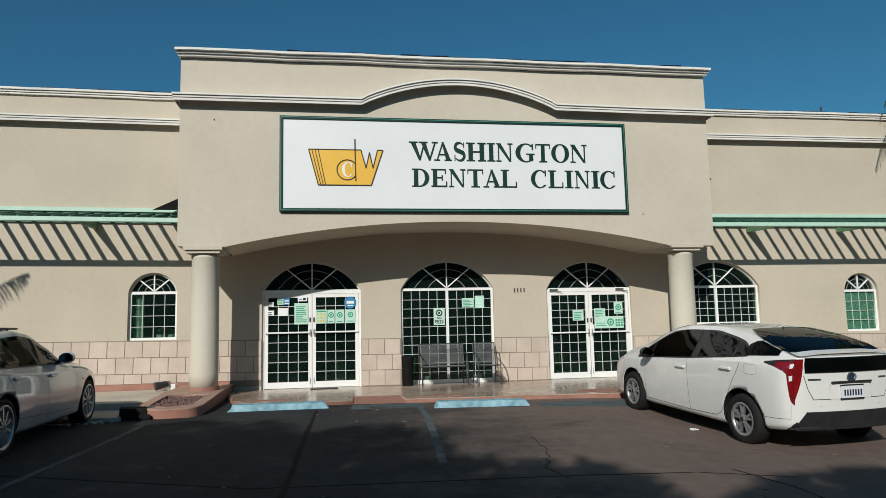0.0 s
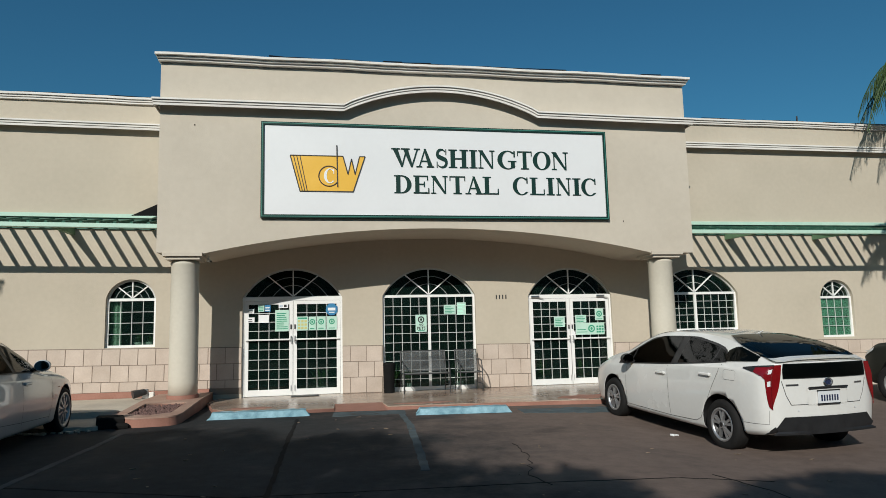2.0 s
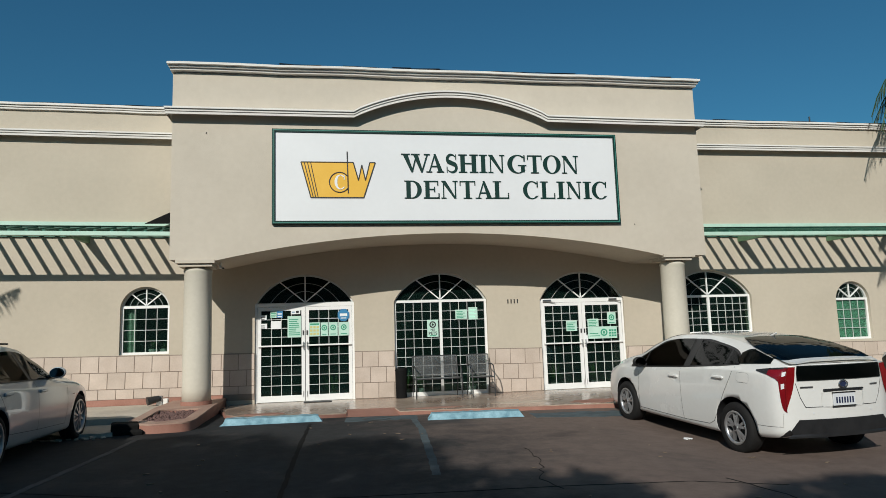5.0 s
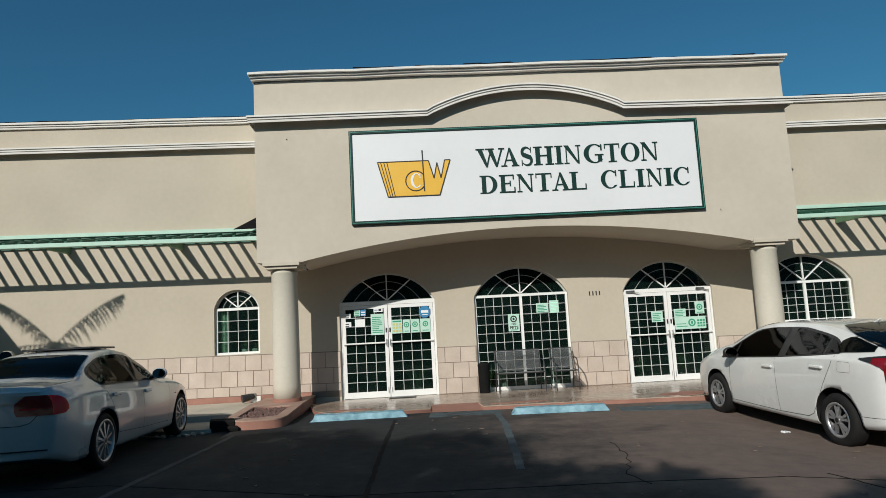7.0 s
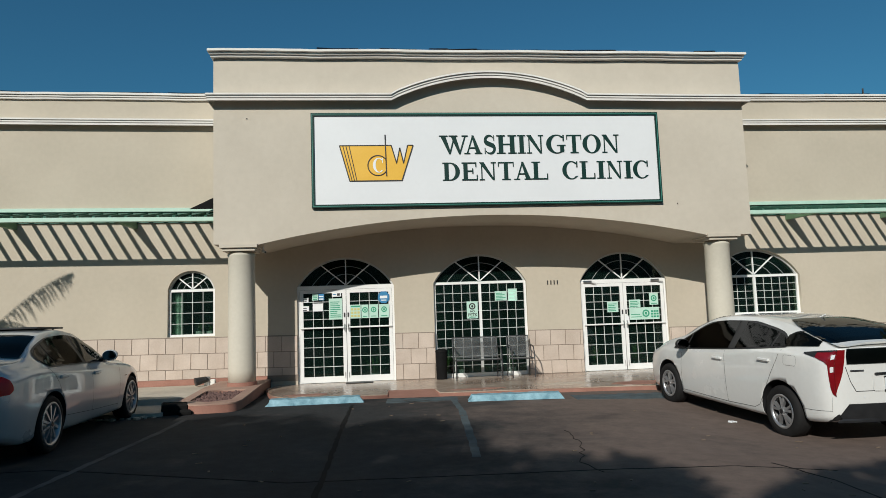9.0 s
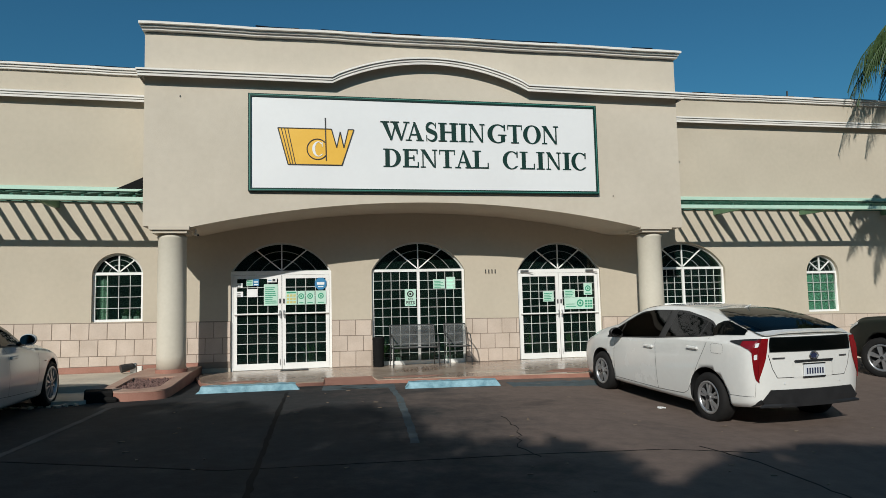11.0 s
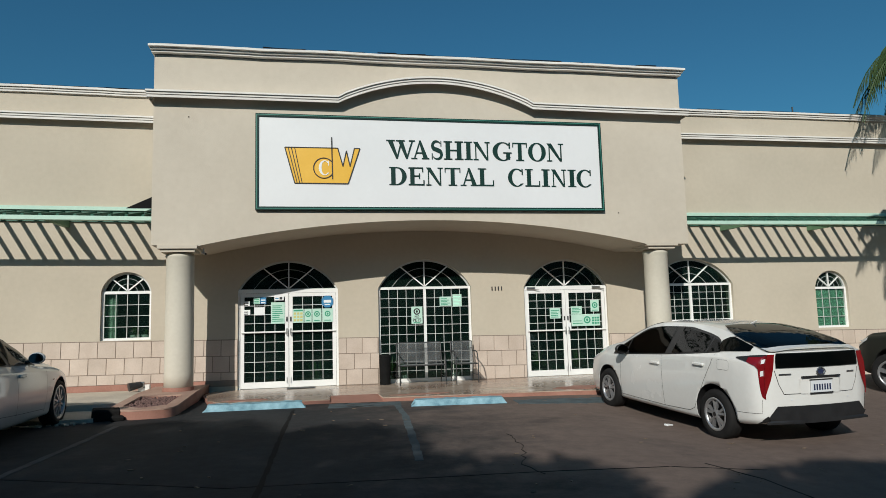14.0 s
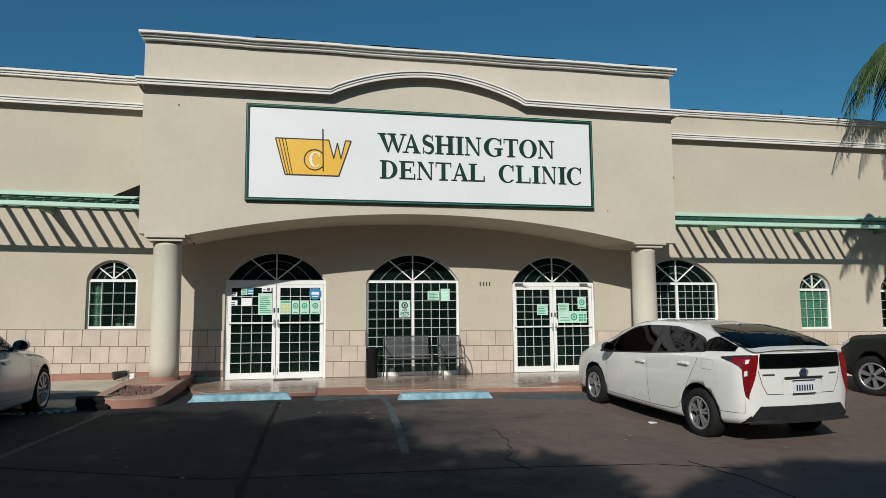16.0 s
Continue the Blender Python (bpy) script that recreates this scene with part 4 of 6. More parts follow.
# ---------------------------------------------------------------- tiled dado
course = lambda x: 1.090 - 0.0145 * x
tw, th = 0.345, 0.335
me = bpy.data.meshes.new("tile")
bm = boxed((-tw / 2 + 0.006, -0.020, -th / 2 + 0.006), (tw / 2 - 0.006, 0.0, th / 2 - 0.006), 0.004)
bm.to_mesh(me); bm.free(); me.materials.append(TILE)
gaps = [(o[0], o[1]) for o in (DOOR1, WIN2, DOOR3)]
tilt = math.degrees(math.atan(0.0145))
dado = tagged(new("dado"), "staggered pale pink stone tiles along the wall foot", "tiling", kind="structure")
spans = []
lo = -11.0
for (a, b), joint in zip(gaps + [(19.0, 19.0)], (-3.143, 2.226, 5.198, 8.720)):
    spans.append((lo, a, joint)); lo = b
for lo, hi, joint in spans:
    bm = bmesh.new()
    za, zb = (0.13 if hi < 0.5 else 0.046), course((lo + hi) / 2)
    # the backing rises 12 mm above the tiles as a dark line
    v = [bm.verts.new(c) for c in ((lo, -0.012, za), (hi, -0.012, za), (hi, -0.012, course(hi) + 0.012), (lo, -0.012, course(lo) + 0.012), (lo, -0.001, za), (hi, -0.001, za), (hi, -0.001, course(hi) + 0.012), (lo, -0.001, course(lo) + 0.012))]
    for f in ((0, 1, 2, 3), (3, 2, 6, 7), (0, 3, 7, 4), (1, 5, 6, 2), (4, 7, 6, 5), (0, 4, 5, 1)):
        bm.faces.new([v[i] for i in f])
    part("grout", bm, GROUT, dado)


def tile(x0, x1, zc, h):
    xc = (x0 + x1) / 2
    if abs(x1 - x0 - tw) < 1e-4 and abs(h - th) < 1e-4:
        ob = new("tile", me)
    else:
        ob = part("tile", boxed((-(x1 - x0) / 2 + 0.006, -0.020, -h / 2 + 0.006), ((x1 - x0) / 2 - 0.006, 0, h / 2 - 0.006), 0.003), TILE)
    ob.parent = dado
    ob.matrix_world = pose(xc, -0.0015, zc, 0, tilt, 0)


for lo, hi, joint in spans:
    for row in range(3):
        left = hi < 0.5
        x = joint - tw * math.ceil((joint - lo) / tw + 0.5) + (tw / 2 if row % 2 else 0.0)
        while x < hi - 0.03:
            a, b = max(x, lo), min(x + tw, hi)
            if b - a > 0.03:
                top = course((a + b) / 2) - row * th
                bot = max(top - th, 0.255 if left else 0.05)
                if top - bot > 0.04:
                    tile(a, b, (top + bot) / 2, top - bot)
            x += tw
tagged(part("baseboard", boxed((-30, -0.035, 0.13), (-0.68, -0.002, 0.255), 0.004), TERRACOTTA), "terracotta red skirting below the tiles", "skirting", kind="structure")

# ---------------------------------------------------------------- notices on the glass
def notice(name, x0, x1, z0, z1, paper, bars, label, y=0.055):
    ob = thing(name, (0, 0, 0), label, "notice", "notices on the doors")
    part("sheet", boxed((x0, y - 0.003, z0), (x1, y, z1)), paper, ob)
    for bx0, bx1, bz0, bz1, m in bars:
        part("print", boxed((x0 + (x1 - x0) * bx0, y - 0.0055, z0 + (z1 - z0) * bz0), (x0 + (x1 - x0) * bx1, y - 0.0031, z0 + (z1 - z0) * bz1)), m, ob)
    return ob


def lines(n, m, lo=0.1, hi=0.9, seed=1):
    rr = random.Random(seed)
    return [(0.1, rr.uniform(0.6, 0.92), lo + (hi - lo) * i / n, lo + (hi - lo) * (i + 0.45) / n, m) for i in range(n)]


notice("paper_notice", 0.63, 0.92, 1.41, 1.87, PAPER, lines(9, PAPERG, seed=2), "pale green paper notice with printed lines", 0.05)
notice("paper_notice", 0.06, 0.19, 1.80, 1.90, PAPERW, lines(2, INK, seed=3), "small white sticker on the door", 0.05)
notice("paper_notice", 0.06, 0.20, 1.61, 1.72, PAPERW, lines(2, INK, seed=4), "small white sticker on the door", 0.05)
notice("paper_notice", 0.28, 0.50, 1.60, 1.77, PAPERW, [], "blank white card on the door", 0.05)
notice("paper_notice", 0.27, 0.40, 1.84, 1.98, PAPER, lines(3, PAPERG, seed=5), "small pale green sticker", 0.05)
notice("paper_notice", 0.41, 0.53, 1.84, 1.98, STICKBLUE, lines(2, PAPERW, seed=6), "small blue sticker on the door", 0.05)
notice("paper_notice", 0.70, 0.90, 1.91, 2.00, PAPERW, [(0.55, 0.85, 0.2, 0.8, INK), (0.1, 0.45, 0.4, 0.6, STICKBLUE)], "small white sticker with a dark mark", 0.05)
notice("paper_notice", 1.09, 1.32, 1.42, 1.72, PAPER, [(0.08, 0.92, 0.82, 0.93, PAPERG)] + [(0.08 + 0.3 * i, 0.30 + 0.3 * i, 0.1 + 0.24 * j, 0.26 + 0.24 * j, PAPERY) for i in range(3) for j in range(3)], "pale green notice with yellow pictures", 0.05)


def round_mark(ob, xc, zc, r, m, y):
    link("print", plate([ellipse(xc, zc, r, r, 0, 350), ellipse(xc, zc, r * 0.62, r * 0.62, 0, 350)], y - 0.0055, y - 0.0031), m, ob)
    link("print", plate([ellipse(xc, zc, r * 0.33, r * 0.4, 0, 350)], y - 0.0055, y - 0.0031), m, ob)


for x0, x1 in ((1.335, 1.49), (1.505, 1.70), (1.72, 1.945)):
    ob = notice("paper_notice", x0, x1, 1.42, 1.715, PAPER, [(0.2, 0.8, 0.1, 0.16, PAPERG)], "pale green notice with a round symbol", 0.05)
    round_mark(ob, (x0 + x1) / 2, 1.60, 0.062, PAPERG, 0.05)
ob = thing("window_sticker", (0, 0, 0), "blue eight-sided alarm sticker", "sticker")
link("sheet", plate([[(1.83 + 0.135 * math.cos(radians(22.5 + 45 * i)), 1.865 + 0.14 * math.sin(radians(22.5 + 45 * i))) for i in range(8)]], 0.045, 0.049), STICKBLUE, ob)
link("print", plate([rect(1.75, 1.91, 1.84, 1.90)], 0.042, 0.0447), PAPERW, ob)
link("print", plate([rect(1.77, 1.89, 1.79, 1.81)], 0.042, 0.0447), PAPERW, ob)


def word(body, xc, zc, width, y, m, parent):
    """Built-in lettering, fitted to a width and laid upright on a sheet."""
    cu = bpy.data.curves.new("word", 'FONT')
    cu.body, cu.extrude, cu.align_x, cu.align_y, cu.offset = body, 0.002, 'CENTER', 'CENTER', 0.02
    ob = bpy.data.objects.new("word", cu)
    scene.collection.objects.link(ob)
    me_ = bpy.data.meshes.new_from_object(ob.evaluated_get(bpy.context.evaluated_depsgraph_get()))
    bpy.data.objects.remove(ob)
    w = max(v.co.x for v in me_.vertices) - min(v.co.x for v in me_.vertices)
    me_.transform(Matrix.Translation((xc, y, zc)) @ Matrix.Rotation(radians(90), 4, 'X') @ Matrix.Diagonal((width / w, width / w, 1, 1)))
    return link("lettering", me_, m, parent)


ob = notice("paper_notice", 3.68, 3.93, 1.33, 1.71, PAPER, [(0.2, 0.8, 0.05, 0.09, PAPERG)], "pale green no pets notice with a round symbol", 0.072)
round_mark(ob, 3.805, 1.60, 0.075, INK, 0.072)
word("NO", 3.805, 1.485, 0.10, 0.066, INK, ob)
word("PETS", 3.805, 1.405, 0.19, 0.066, INK, ob)
notice("paper_notice", 4.33, 4.60, 1.71, 1.92, PAPER, lines(5, PAPERG, seed=8), "pale green paper notice with printed lines", 0.072)
notice("paper_notice", 4.63, 4.84, 1.69, 1.97, PAPER, lines(7, BLIND, seed=9), "faded green paper notice", 0.072)
notice("paper_notice", 6.92, 7.18, 1.36, 1.60, PAPER, lines(5, PAPERG, seed=10), "pale green paper notice with printed lines", 0.05)
notice("paper_notice", 7.44, 7.71, 1.45, 1.63, PAPER, lines(4, PAPERG, seed=11), "pale green paper notice with printed lines", 0.05)
ob = notice("paper_notice", 7.44, 8.15, 1.17, 1.445, PAPER, [(0.05, 0.4, 0.2, 0.26, PAPERG), (0.05, 0.35, 0.4, 0.46, PAPERG)] + [(0.72 + 0.09 * i, 0.79 + 0.09 * i, 0.15 + 0.22 * j, 0.3 + 0.22 * j, PAPERG) for i in range(3) for j in range(3)], "wide pale green notice with a round symbol", 0.05)
round_mark(ob, 7.83, 1.31, 0.085, PAPERG, 0.05)
ob = notice("paper_notice", 7.93, 8.14, 1.50, 1.77, PAPER, [(0.15, 0.85, 0.08, 0.14, PAPERG)], "pale green notice with a round symbol", 0.05)
round_mark(ob, 8.035, 1.65, 0.07, PAPERG, 0.05)
ob = notice("paper_notice", 7.345, 7.43, 1.06, 1.25, PAPERW, [], "white card by the door lock", 0.05)
plaque = thing("number_plaque", (0, 0, 0), "dark metal figures on the stucco wall", "plaque")
for i in range(4):
    part("bar", boxed((5.53 + 0.075 * i, -0.012, 2.03), (5.555 + 0.075 * i, -0.001, 2.125), 0.003), BLACK, plaque)
bm = bmesh.new()
box(bm, (0.98, -0.36, 0.046), (1.56, -0.06, 0.062), 0.005)
tagged(part("door_mat", bm, BLACK), "small black rubber mat before the door", "mat")

# ---------------------------------------------------------------- benches, bin and small things on the porch
def patio_seat(x0, x1, y0, name, label):
    """A metal sling seat: tube frame, mesh back and seat, curved arms."""
    s = thing(name, (0, 0, 0), label, "bench" if x1 - x0 > 0.7 else "chair")
    r, z = 0.012, 0.046
    yb, yf = y0 + 0.55, y0
    bm = bmesh.new()
    box(bm, (x0 + 0.03, yf + 0.06, z + 0.40), (x1 - 0.03, yb - 0.08, z + 0.408))
    part("seat", bm, MESHGREY, s, "grey mesh seat")
    bm = bmesh.new()
    box(bm, (x0 + 0.02, -0.003, 0.0), (x1 - 0.02, 0.003, 0.44), 0, Matrix.Translation((0, yb - 0.08, z + 0.43)) @ Matrix.Rotation(radians(-11), 4, 'X'))
    part("backrest", bm, MESHGREY, s, "grey mesh back")
    bm = bmesh.new()
    tube(bm, [(x0, yf + 0.05, z + 0.40), (x0, yb - 0.08, z + 0.41), (x0, yb + 0.02, z + 0.87), (x1, yb + 0.02, z + 0.87), (x1, yb - 0.08, z + 0.41), (x1, yf + 0.05, z + 0.40), (x0, yf + 0.05, z + 0.40)], r)
    part("frame", bm, BLACK, s)
    for x in (x0, x1):
        arm = [(x, yb - 0.04, z + 0.66), (x, yf + 0.22, z + 0.67), (x, yf + 0.07, z + 0.64), (x, yf, z + 0.52), (x, yf - 0.03, z + 0.30), (x, yf - 0.02, z)]
        part("arm", tube(bmesh.new(), arm, r), BLACK, s)
        part("leg", tube(bmesh.new(), [(x, yb - 0.08, z + 0.41), (x, yb + 0.03, z)], r), BLACK, s)
        part("stretcher", tube(bmesh.new(), [(x, yf - 0.025, z + 0.16), (x, yb + 0.01, z + 0.16)], r * 0.8), BLACK, s)
    return s


patio_seat(3.30, 4.28, -0.72, "patio_bench", "dark metal patio bench with grey mesh sling")
patio_seat(4.50, 4.98, -0.75, "patio_chair", "dark metal patio chair with grey mesh sling")
bin_ = thing("waste_bin", (3.04, -0.24, 0.046), "black cylindrical waste bin on the porch", "bin")
bm = bmesh.new()
bmesh.ops.create_cone(bm, cap_ends=True, segments=24, radius1=0.115, radius2=0.125, depth=0.58, matrix=pose(0, 0, 0.29))
part("body", bm, TAR, bin_)
bm = bmesh.new()
bmesh.ops.create_cone(bm, cap_ends=True, segments=24, radius1=0.135, radius2=0.12, depth=0.05, matrix=pose(0, 0, 0.606))
part("lid", bm, TAR, bin_)
# up-light beside the column
lamp = thing("spot_light", (-1.95, -0.45, 0.13), "small floodlight lying beside the column", "floodlight")
bm = bmesh.new()
rod(bm, (-0.12, -0.05, 0.10), (0.08, 0.06, 0.14), 0.085, 0.06, 16)
part("head", bm, BLACK, lamp)
part("bracket", boxed((0.02, 0.08, 0.0), (0.14, 0.16, 0.19), 0.01), CHROME, lamp)
part("box", boxed((0.13, 0.1, 0.0), (0.24, 0.20, 0.13), 0.01), CORNICE, lamp, "pale block")
# little camera under the soffit, vent pipe, nail holes
cam_ = thing("security_camera", (-0.56, -1.30, 2.80), "small white security camera under the soffit", "camera")
bm = bmesh.new()
rod(bm, (0, 0, 0.10), (0, 0, 0.02), 0.012)
rod(bm, (-0.02, 0.02, 0.01), (0.05, -0.07, -0.02), 0.026, None, 12)
part("housing", bm, WHITE, cam_)
bm = bmesh.new()
rod(bm, (0.053, -0.075, -0.021), (0.055, -0.078, -0.022), 0.02, None, 12)
part("lens", bm, BLACK, cam_)
bm = bmesh.new()
rod(bm, (13.84, 0.15, 6.3), (13.84, 0.15, 6.68), 0.02)
tagged(part("vent_pipe", bm, BLACK), "thin vent pipe on the roof edge", "pipe")

# ---------------------------------------------------------------- palms
palm(-8.62, -5.2, 4.72, 7, 2.3, 5, 0.45, ((6, 0.80), (174, 0.88), (100, -0.6), (230, -0.1), (310, -0.1), (40, -0.3), (140, -0.3)), 0.21, 1)
palm(16.72, -1.7, 7.85, 52, 2.5, 8, 1.4, leaf=0.27)
palm(14.50, -4.5, 6.1, 22, 1.9, 11, 1.3, leaf=0.30)

# ---------------------------------------------------------------- vehicles
TYRE = mat("tyre_rubber", (0.008, 0.008, 0.008), (0.017, 0.016, 0.016), 12, 0.8, spec=0.25)
RIM = mat("alloy_rim", (0.36, 0.37, 0.38), (0.48, 0.48, 0.49), 6, 0.32, 0.75)
TRIM = mat("black_trim", (0.012, 0.012, 0.013), (0.02, 0.02, 0.021), 8, 0.45)
CARGLASS = glass("car_glass", (0.05, 0.06, 0.06), 0.01, 1.22)
SEAT = mat("cabin_cloth", (0.03, 0.03, 0.03), (0.05, 0.05, 0.05), 8, 0.9)
REDLENS = mat("red_lens", (0.15, 0.004, 0.006), (0.24, 0.008, 0.010), 4, 0.15, coat=0.3)
REDWRAP = mat("bright_red_lens", (0.62, 0.012, 0.016), (0.70, 0.022, 0.024), 4, 0.2, spec=0.3)
LAMPRED = mat("dark_red_lens", (0.13, 0.004, 0.007), (0.22, 0.007, 0.011), 6, 0.12, coat=0.6)
CLEARLENS = mat("clear_lens", (0.62, 0.63, 0.64), (0.72, 0.73, 0.74), 4, 0.1, coat=0.8)
SILVERED = mat("silvered_glass", (0.5, 0.52, 0.54), None, 4, 0.04, 1.0)
PLATE = mat("plate_white", (0.62, 0.64, 0.66))
PLATEINK = mat("plate_ink", (0.012, 0.02, 0.06))


def paint(name, a, b, metal, rough=0.3):
    return mat(name, a, b, 1.5, rough, metal, coat=1.0)


def parked(at, turn):
    """On the sloping lot, nose towards the building."""
    x, y = at
    tilt = math.degrees(math.atan2(grade(x, y + 1.3) - grade(x, y - 1.3), 2.6))
    return pose(x, y, grade(x, y), tilt, 0, 0) @ pose(0, 0, 0, 0, 0, turn)


def spline(table, x):
    """A smooth curve through (x, value) rows."""
    t = sorted(table)
    xs, ys = [p[0] for p in t], [p[1] for p in t]
    if x <= xs[0]:
        return ys[0]
    if x >= xs[-1]:
        return ys[-1]
    i = max(k for k in range(len(xs)) if xs[k] <= x)
    i = min(i, len(xs) - 2)

    def slope(k):
        if k == 0 or k == len(xs) - 1:
            return (ys[min(k + 1, len(xs) - 1)] - ys[max(k - 1, 0)]) / (xs[min(k + 1, len(xs) - 1)] - xs[max(k - 1, 0)])
        d0, d1 = (ys[k] - ys[k - 1]) / (xs[k] - xs[k - 1]), (ys[k + 1] - ys[k]) / (xs[k + 1] - xs[k])
        return 0.0 if d0 * d1 <= 0 else 2 * d0 * d1 / (d0 + d1)
    h = xs[i + 1] - xs[i]
    u = (x - xs[i]) / h
    return ((2 * u ** 3 - 3 * u ** 2 + 1) * ys[i] + (u ** 3 - 2 * u ** 2 + u) * h * slope(i) + (-2 * u ** 3 + 3 * u ** 2) * ys[i + 1] + (u ** 3 - u ** 2) * h * slope(i + 1))


class Shape:
    """A car body: x forward, y left, z up. Tables give the roof line, the shoulder line, the underside, the half width at the shoulder and at the roof edge."""

    def __init__(self, top, belt, under, wide, roof, bulge=0.06):
        self.top, self.belt, self.under, self.wide, self.roof, self.bulge = top, belt, under, wide, roof, bulge
        self.x0, self.x1 = min(p[0] for p in top), max(p[0] for p in top)
        self.cache = {}

    def section(self, x):
        k = round(x, 4)
        if k in self.cache:
            return self.cache[k]
        zt, zs, zb = spline(self.top, x), spline(self.belt, x), spline(self.under, x)
        w, wr = spline(self.wide, x), spline(self.roof, x)
        zs = min(zs, zt - 0.05)
        key = [(0, zb), (w * 0.78, zb), (w * 0.93, zb + 0.03), (w * 0.972, zb + 0.13), (w, zb + (zs - zb) * 0.52), (w * 0.992, zs - 0.09), (w * 0.955, zs),
               (w * 0.955 + (wr - w * 0.955) * 0.5, zs + (zt - zs) * 0.47), (wr + 0.012, zs + (zt - zs) * 0.87), (wr * 0.90, zt - 0.022), (wr * 0.55, zt - 0.004), (0, zt)]
        out = []
        n = len(key)
        for i in range(n - 1):
            p0, p1, p2, p3 = key[max(i - 1, 0)], key[i], key[i + 1], key[min(i + 2, n - 1)]
            for s in range(4):
                u = s / 4
                out.append(tuple(0.5 * (2 * p1[c] + (p2[c] - p0[c]) * u + (2 * p0[c] - 5 * p1[c] + 4 * p2[c] - p3[c]) * u * u + (3 * p1[c] - p0[c] - 3 * p2[c] + p3[c]) * u ** 3) for c in (0, 1)))
        out.append(key[-1])
        self.cache[k] = out
        return out

    def half(self, x, z):
        s = self.section(x)
        best = max((p for p in s), key=lambda p: p[0])
        for p, q in zip(s, s[1:]):
            if p[0] > 0.3 * best[0] and min(p[1], q[1]) <= z <= max(p[1], q[1]) and abs(q[1] - p[1]) > 1e-6:
                return p[0] + (q[0] - p[0]) * (z - p[1]) / (q[1] - p[1])
        return best[0]

    def height(self, x, y):
        s = self.section(x)[::-1]
        y = abs(y)
        for p, q in zip(s, s[1:]):
            if p[0] <= y <= q[0]:
                return p[1] + (q[1] - p[1]) * (y - p[0]) / max(q[0] - p[0], 1e-6)
        return s[0][1]

    def end(self, y, z, rear=True):
        x = self.x0 if rear else self.x1
        f = min(abs(y) / max(self.half(x, z), 0.05), 1)
        b = self.bulge * (1 - f * f)
        return x - b if rear else x + b * 2

    def body(self):
        bm = bmesh.new()
        xs = [self.x0 + (self.x1 - self.x0) * i / 96 for i in range(97)]
        rings = []
        for x in xs:
            s = self.section(x)
            rings.append([bm.verts.new((x, y, z)) for y, z in s] + [bm.verts.new((x, -y, z)) for y, z in s[-2:0:-1]])
        n = len(rings[0])
        for a, b in zip(rings, rings[1:]):
            for k in range(n):
                bm.faces.new((a[k], a[(k + 1) % n], b[(k + 1) % n], b[k]))
        m = len(self.section(xs[0]))
        for r, rear in ((rings[0], True), (rings[-1], False)):
            cols = 10
            rows = []
            for i in range(1, m - 1):
                a, b = r[i], r[n - i]
                row = [a]
                for j in range(1, cols):
                    y = a.co.y * (1 - 2 * j / cols)
                    f = abs(1 - 2 * j / cols)
                    bx = self.bulge * (1 - f * f)
                    row.append(bm.verts.new((a.co.x - bx if rear else a.co.x + 2 * bx, y, a.co.z)))
                rows.append(row + [b])
            for p, q in zip(rows, rows[1:]):
                for j in range(cols):
                    bm.faces.new((p[j], p[j + 1], q[j + 1], q[j]))
        return bm

    def side_patch(self, xa, xb, lo, hi, sg, lift=0.006, n=24, rows=8, cap=0.0):
        """A patch that lies on one flank between two curves lo(x), hi(x)."""
        bm = bmesh.new()
        grid = []
        for i in range(n + 1):
            x = xa + (xb - xa) * i / n
            a, b = lo(x), hi(x)
            if cap:
                zs, zt = min(spline(self.belt, x), spline(self.top, x) - 0.05), spline(self.top, x)
                b = min(b, zs + (zt - zs) * (cap(x) if callable(cap) else cap))
            b = max(b, a + 0.001)
            grid.append([bm.verts.new((x, sg * (self.half(x, a + (b - a) * j / rows) + lift), a + (b - a) * j / rows)) for j in range(rows + 1)])
        for p, q in zip(grid, grid[1:]):
            for j in range(rows):
                bm.faces.new((p[j], p[j + 1], q[j + 1], q[j]))
        return bm

    def top_patch(self, xa, xb, wide, lift=0.006, n=20, cols=14):
        bm = bmesh.new()
        grid = []
        for i in range(n + 1):
            x = xa + (xb - xa) * i / n
            w = wide(x)
            grid.append([bm.verts.new((x, w * (2 * j / cols - 1), self.height(x, w * (2 * j / cols - 1)) + lift)) for j in range(cols + 1)])
        for p, q in zip(grid, grid[1:]):
            for j in range(cols):
                bm.faces.new((p[j], p[j + 1], q[j + 1], q[j]))
        return bm

    def end_patch(self, z0, z1, ya, yb, lift=0.008, rear=True, rows=6, cols=12):
        """A patch on the rear or nose: for each height between z0 and z1, y runs from ya(z) to yb(z)."""
        bm = bmesh.new()
        grid = []
        for i in range(rows + 1):
            z = z0 + (z1 - z0) * i / rows
            a, b = ya(z), yb(z)
            grid.append([bm.verts.new((self.end(a + (b - a) * j / cols, z, rear) + (-lift if rear else lift), a + (b - a) * j / cols, z)) for j in range(cols + 1)])
        for p, q in zip(grid, grid[1:]):
            for j in range(cols):
                bm.faces.new((p[j], p[j + 1], q[j + 1], q[j]))
        return bm

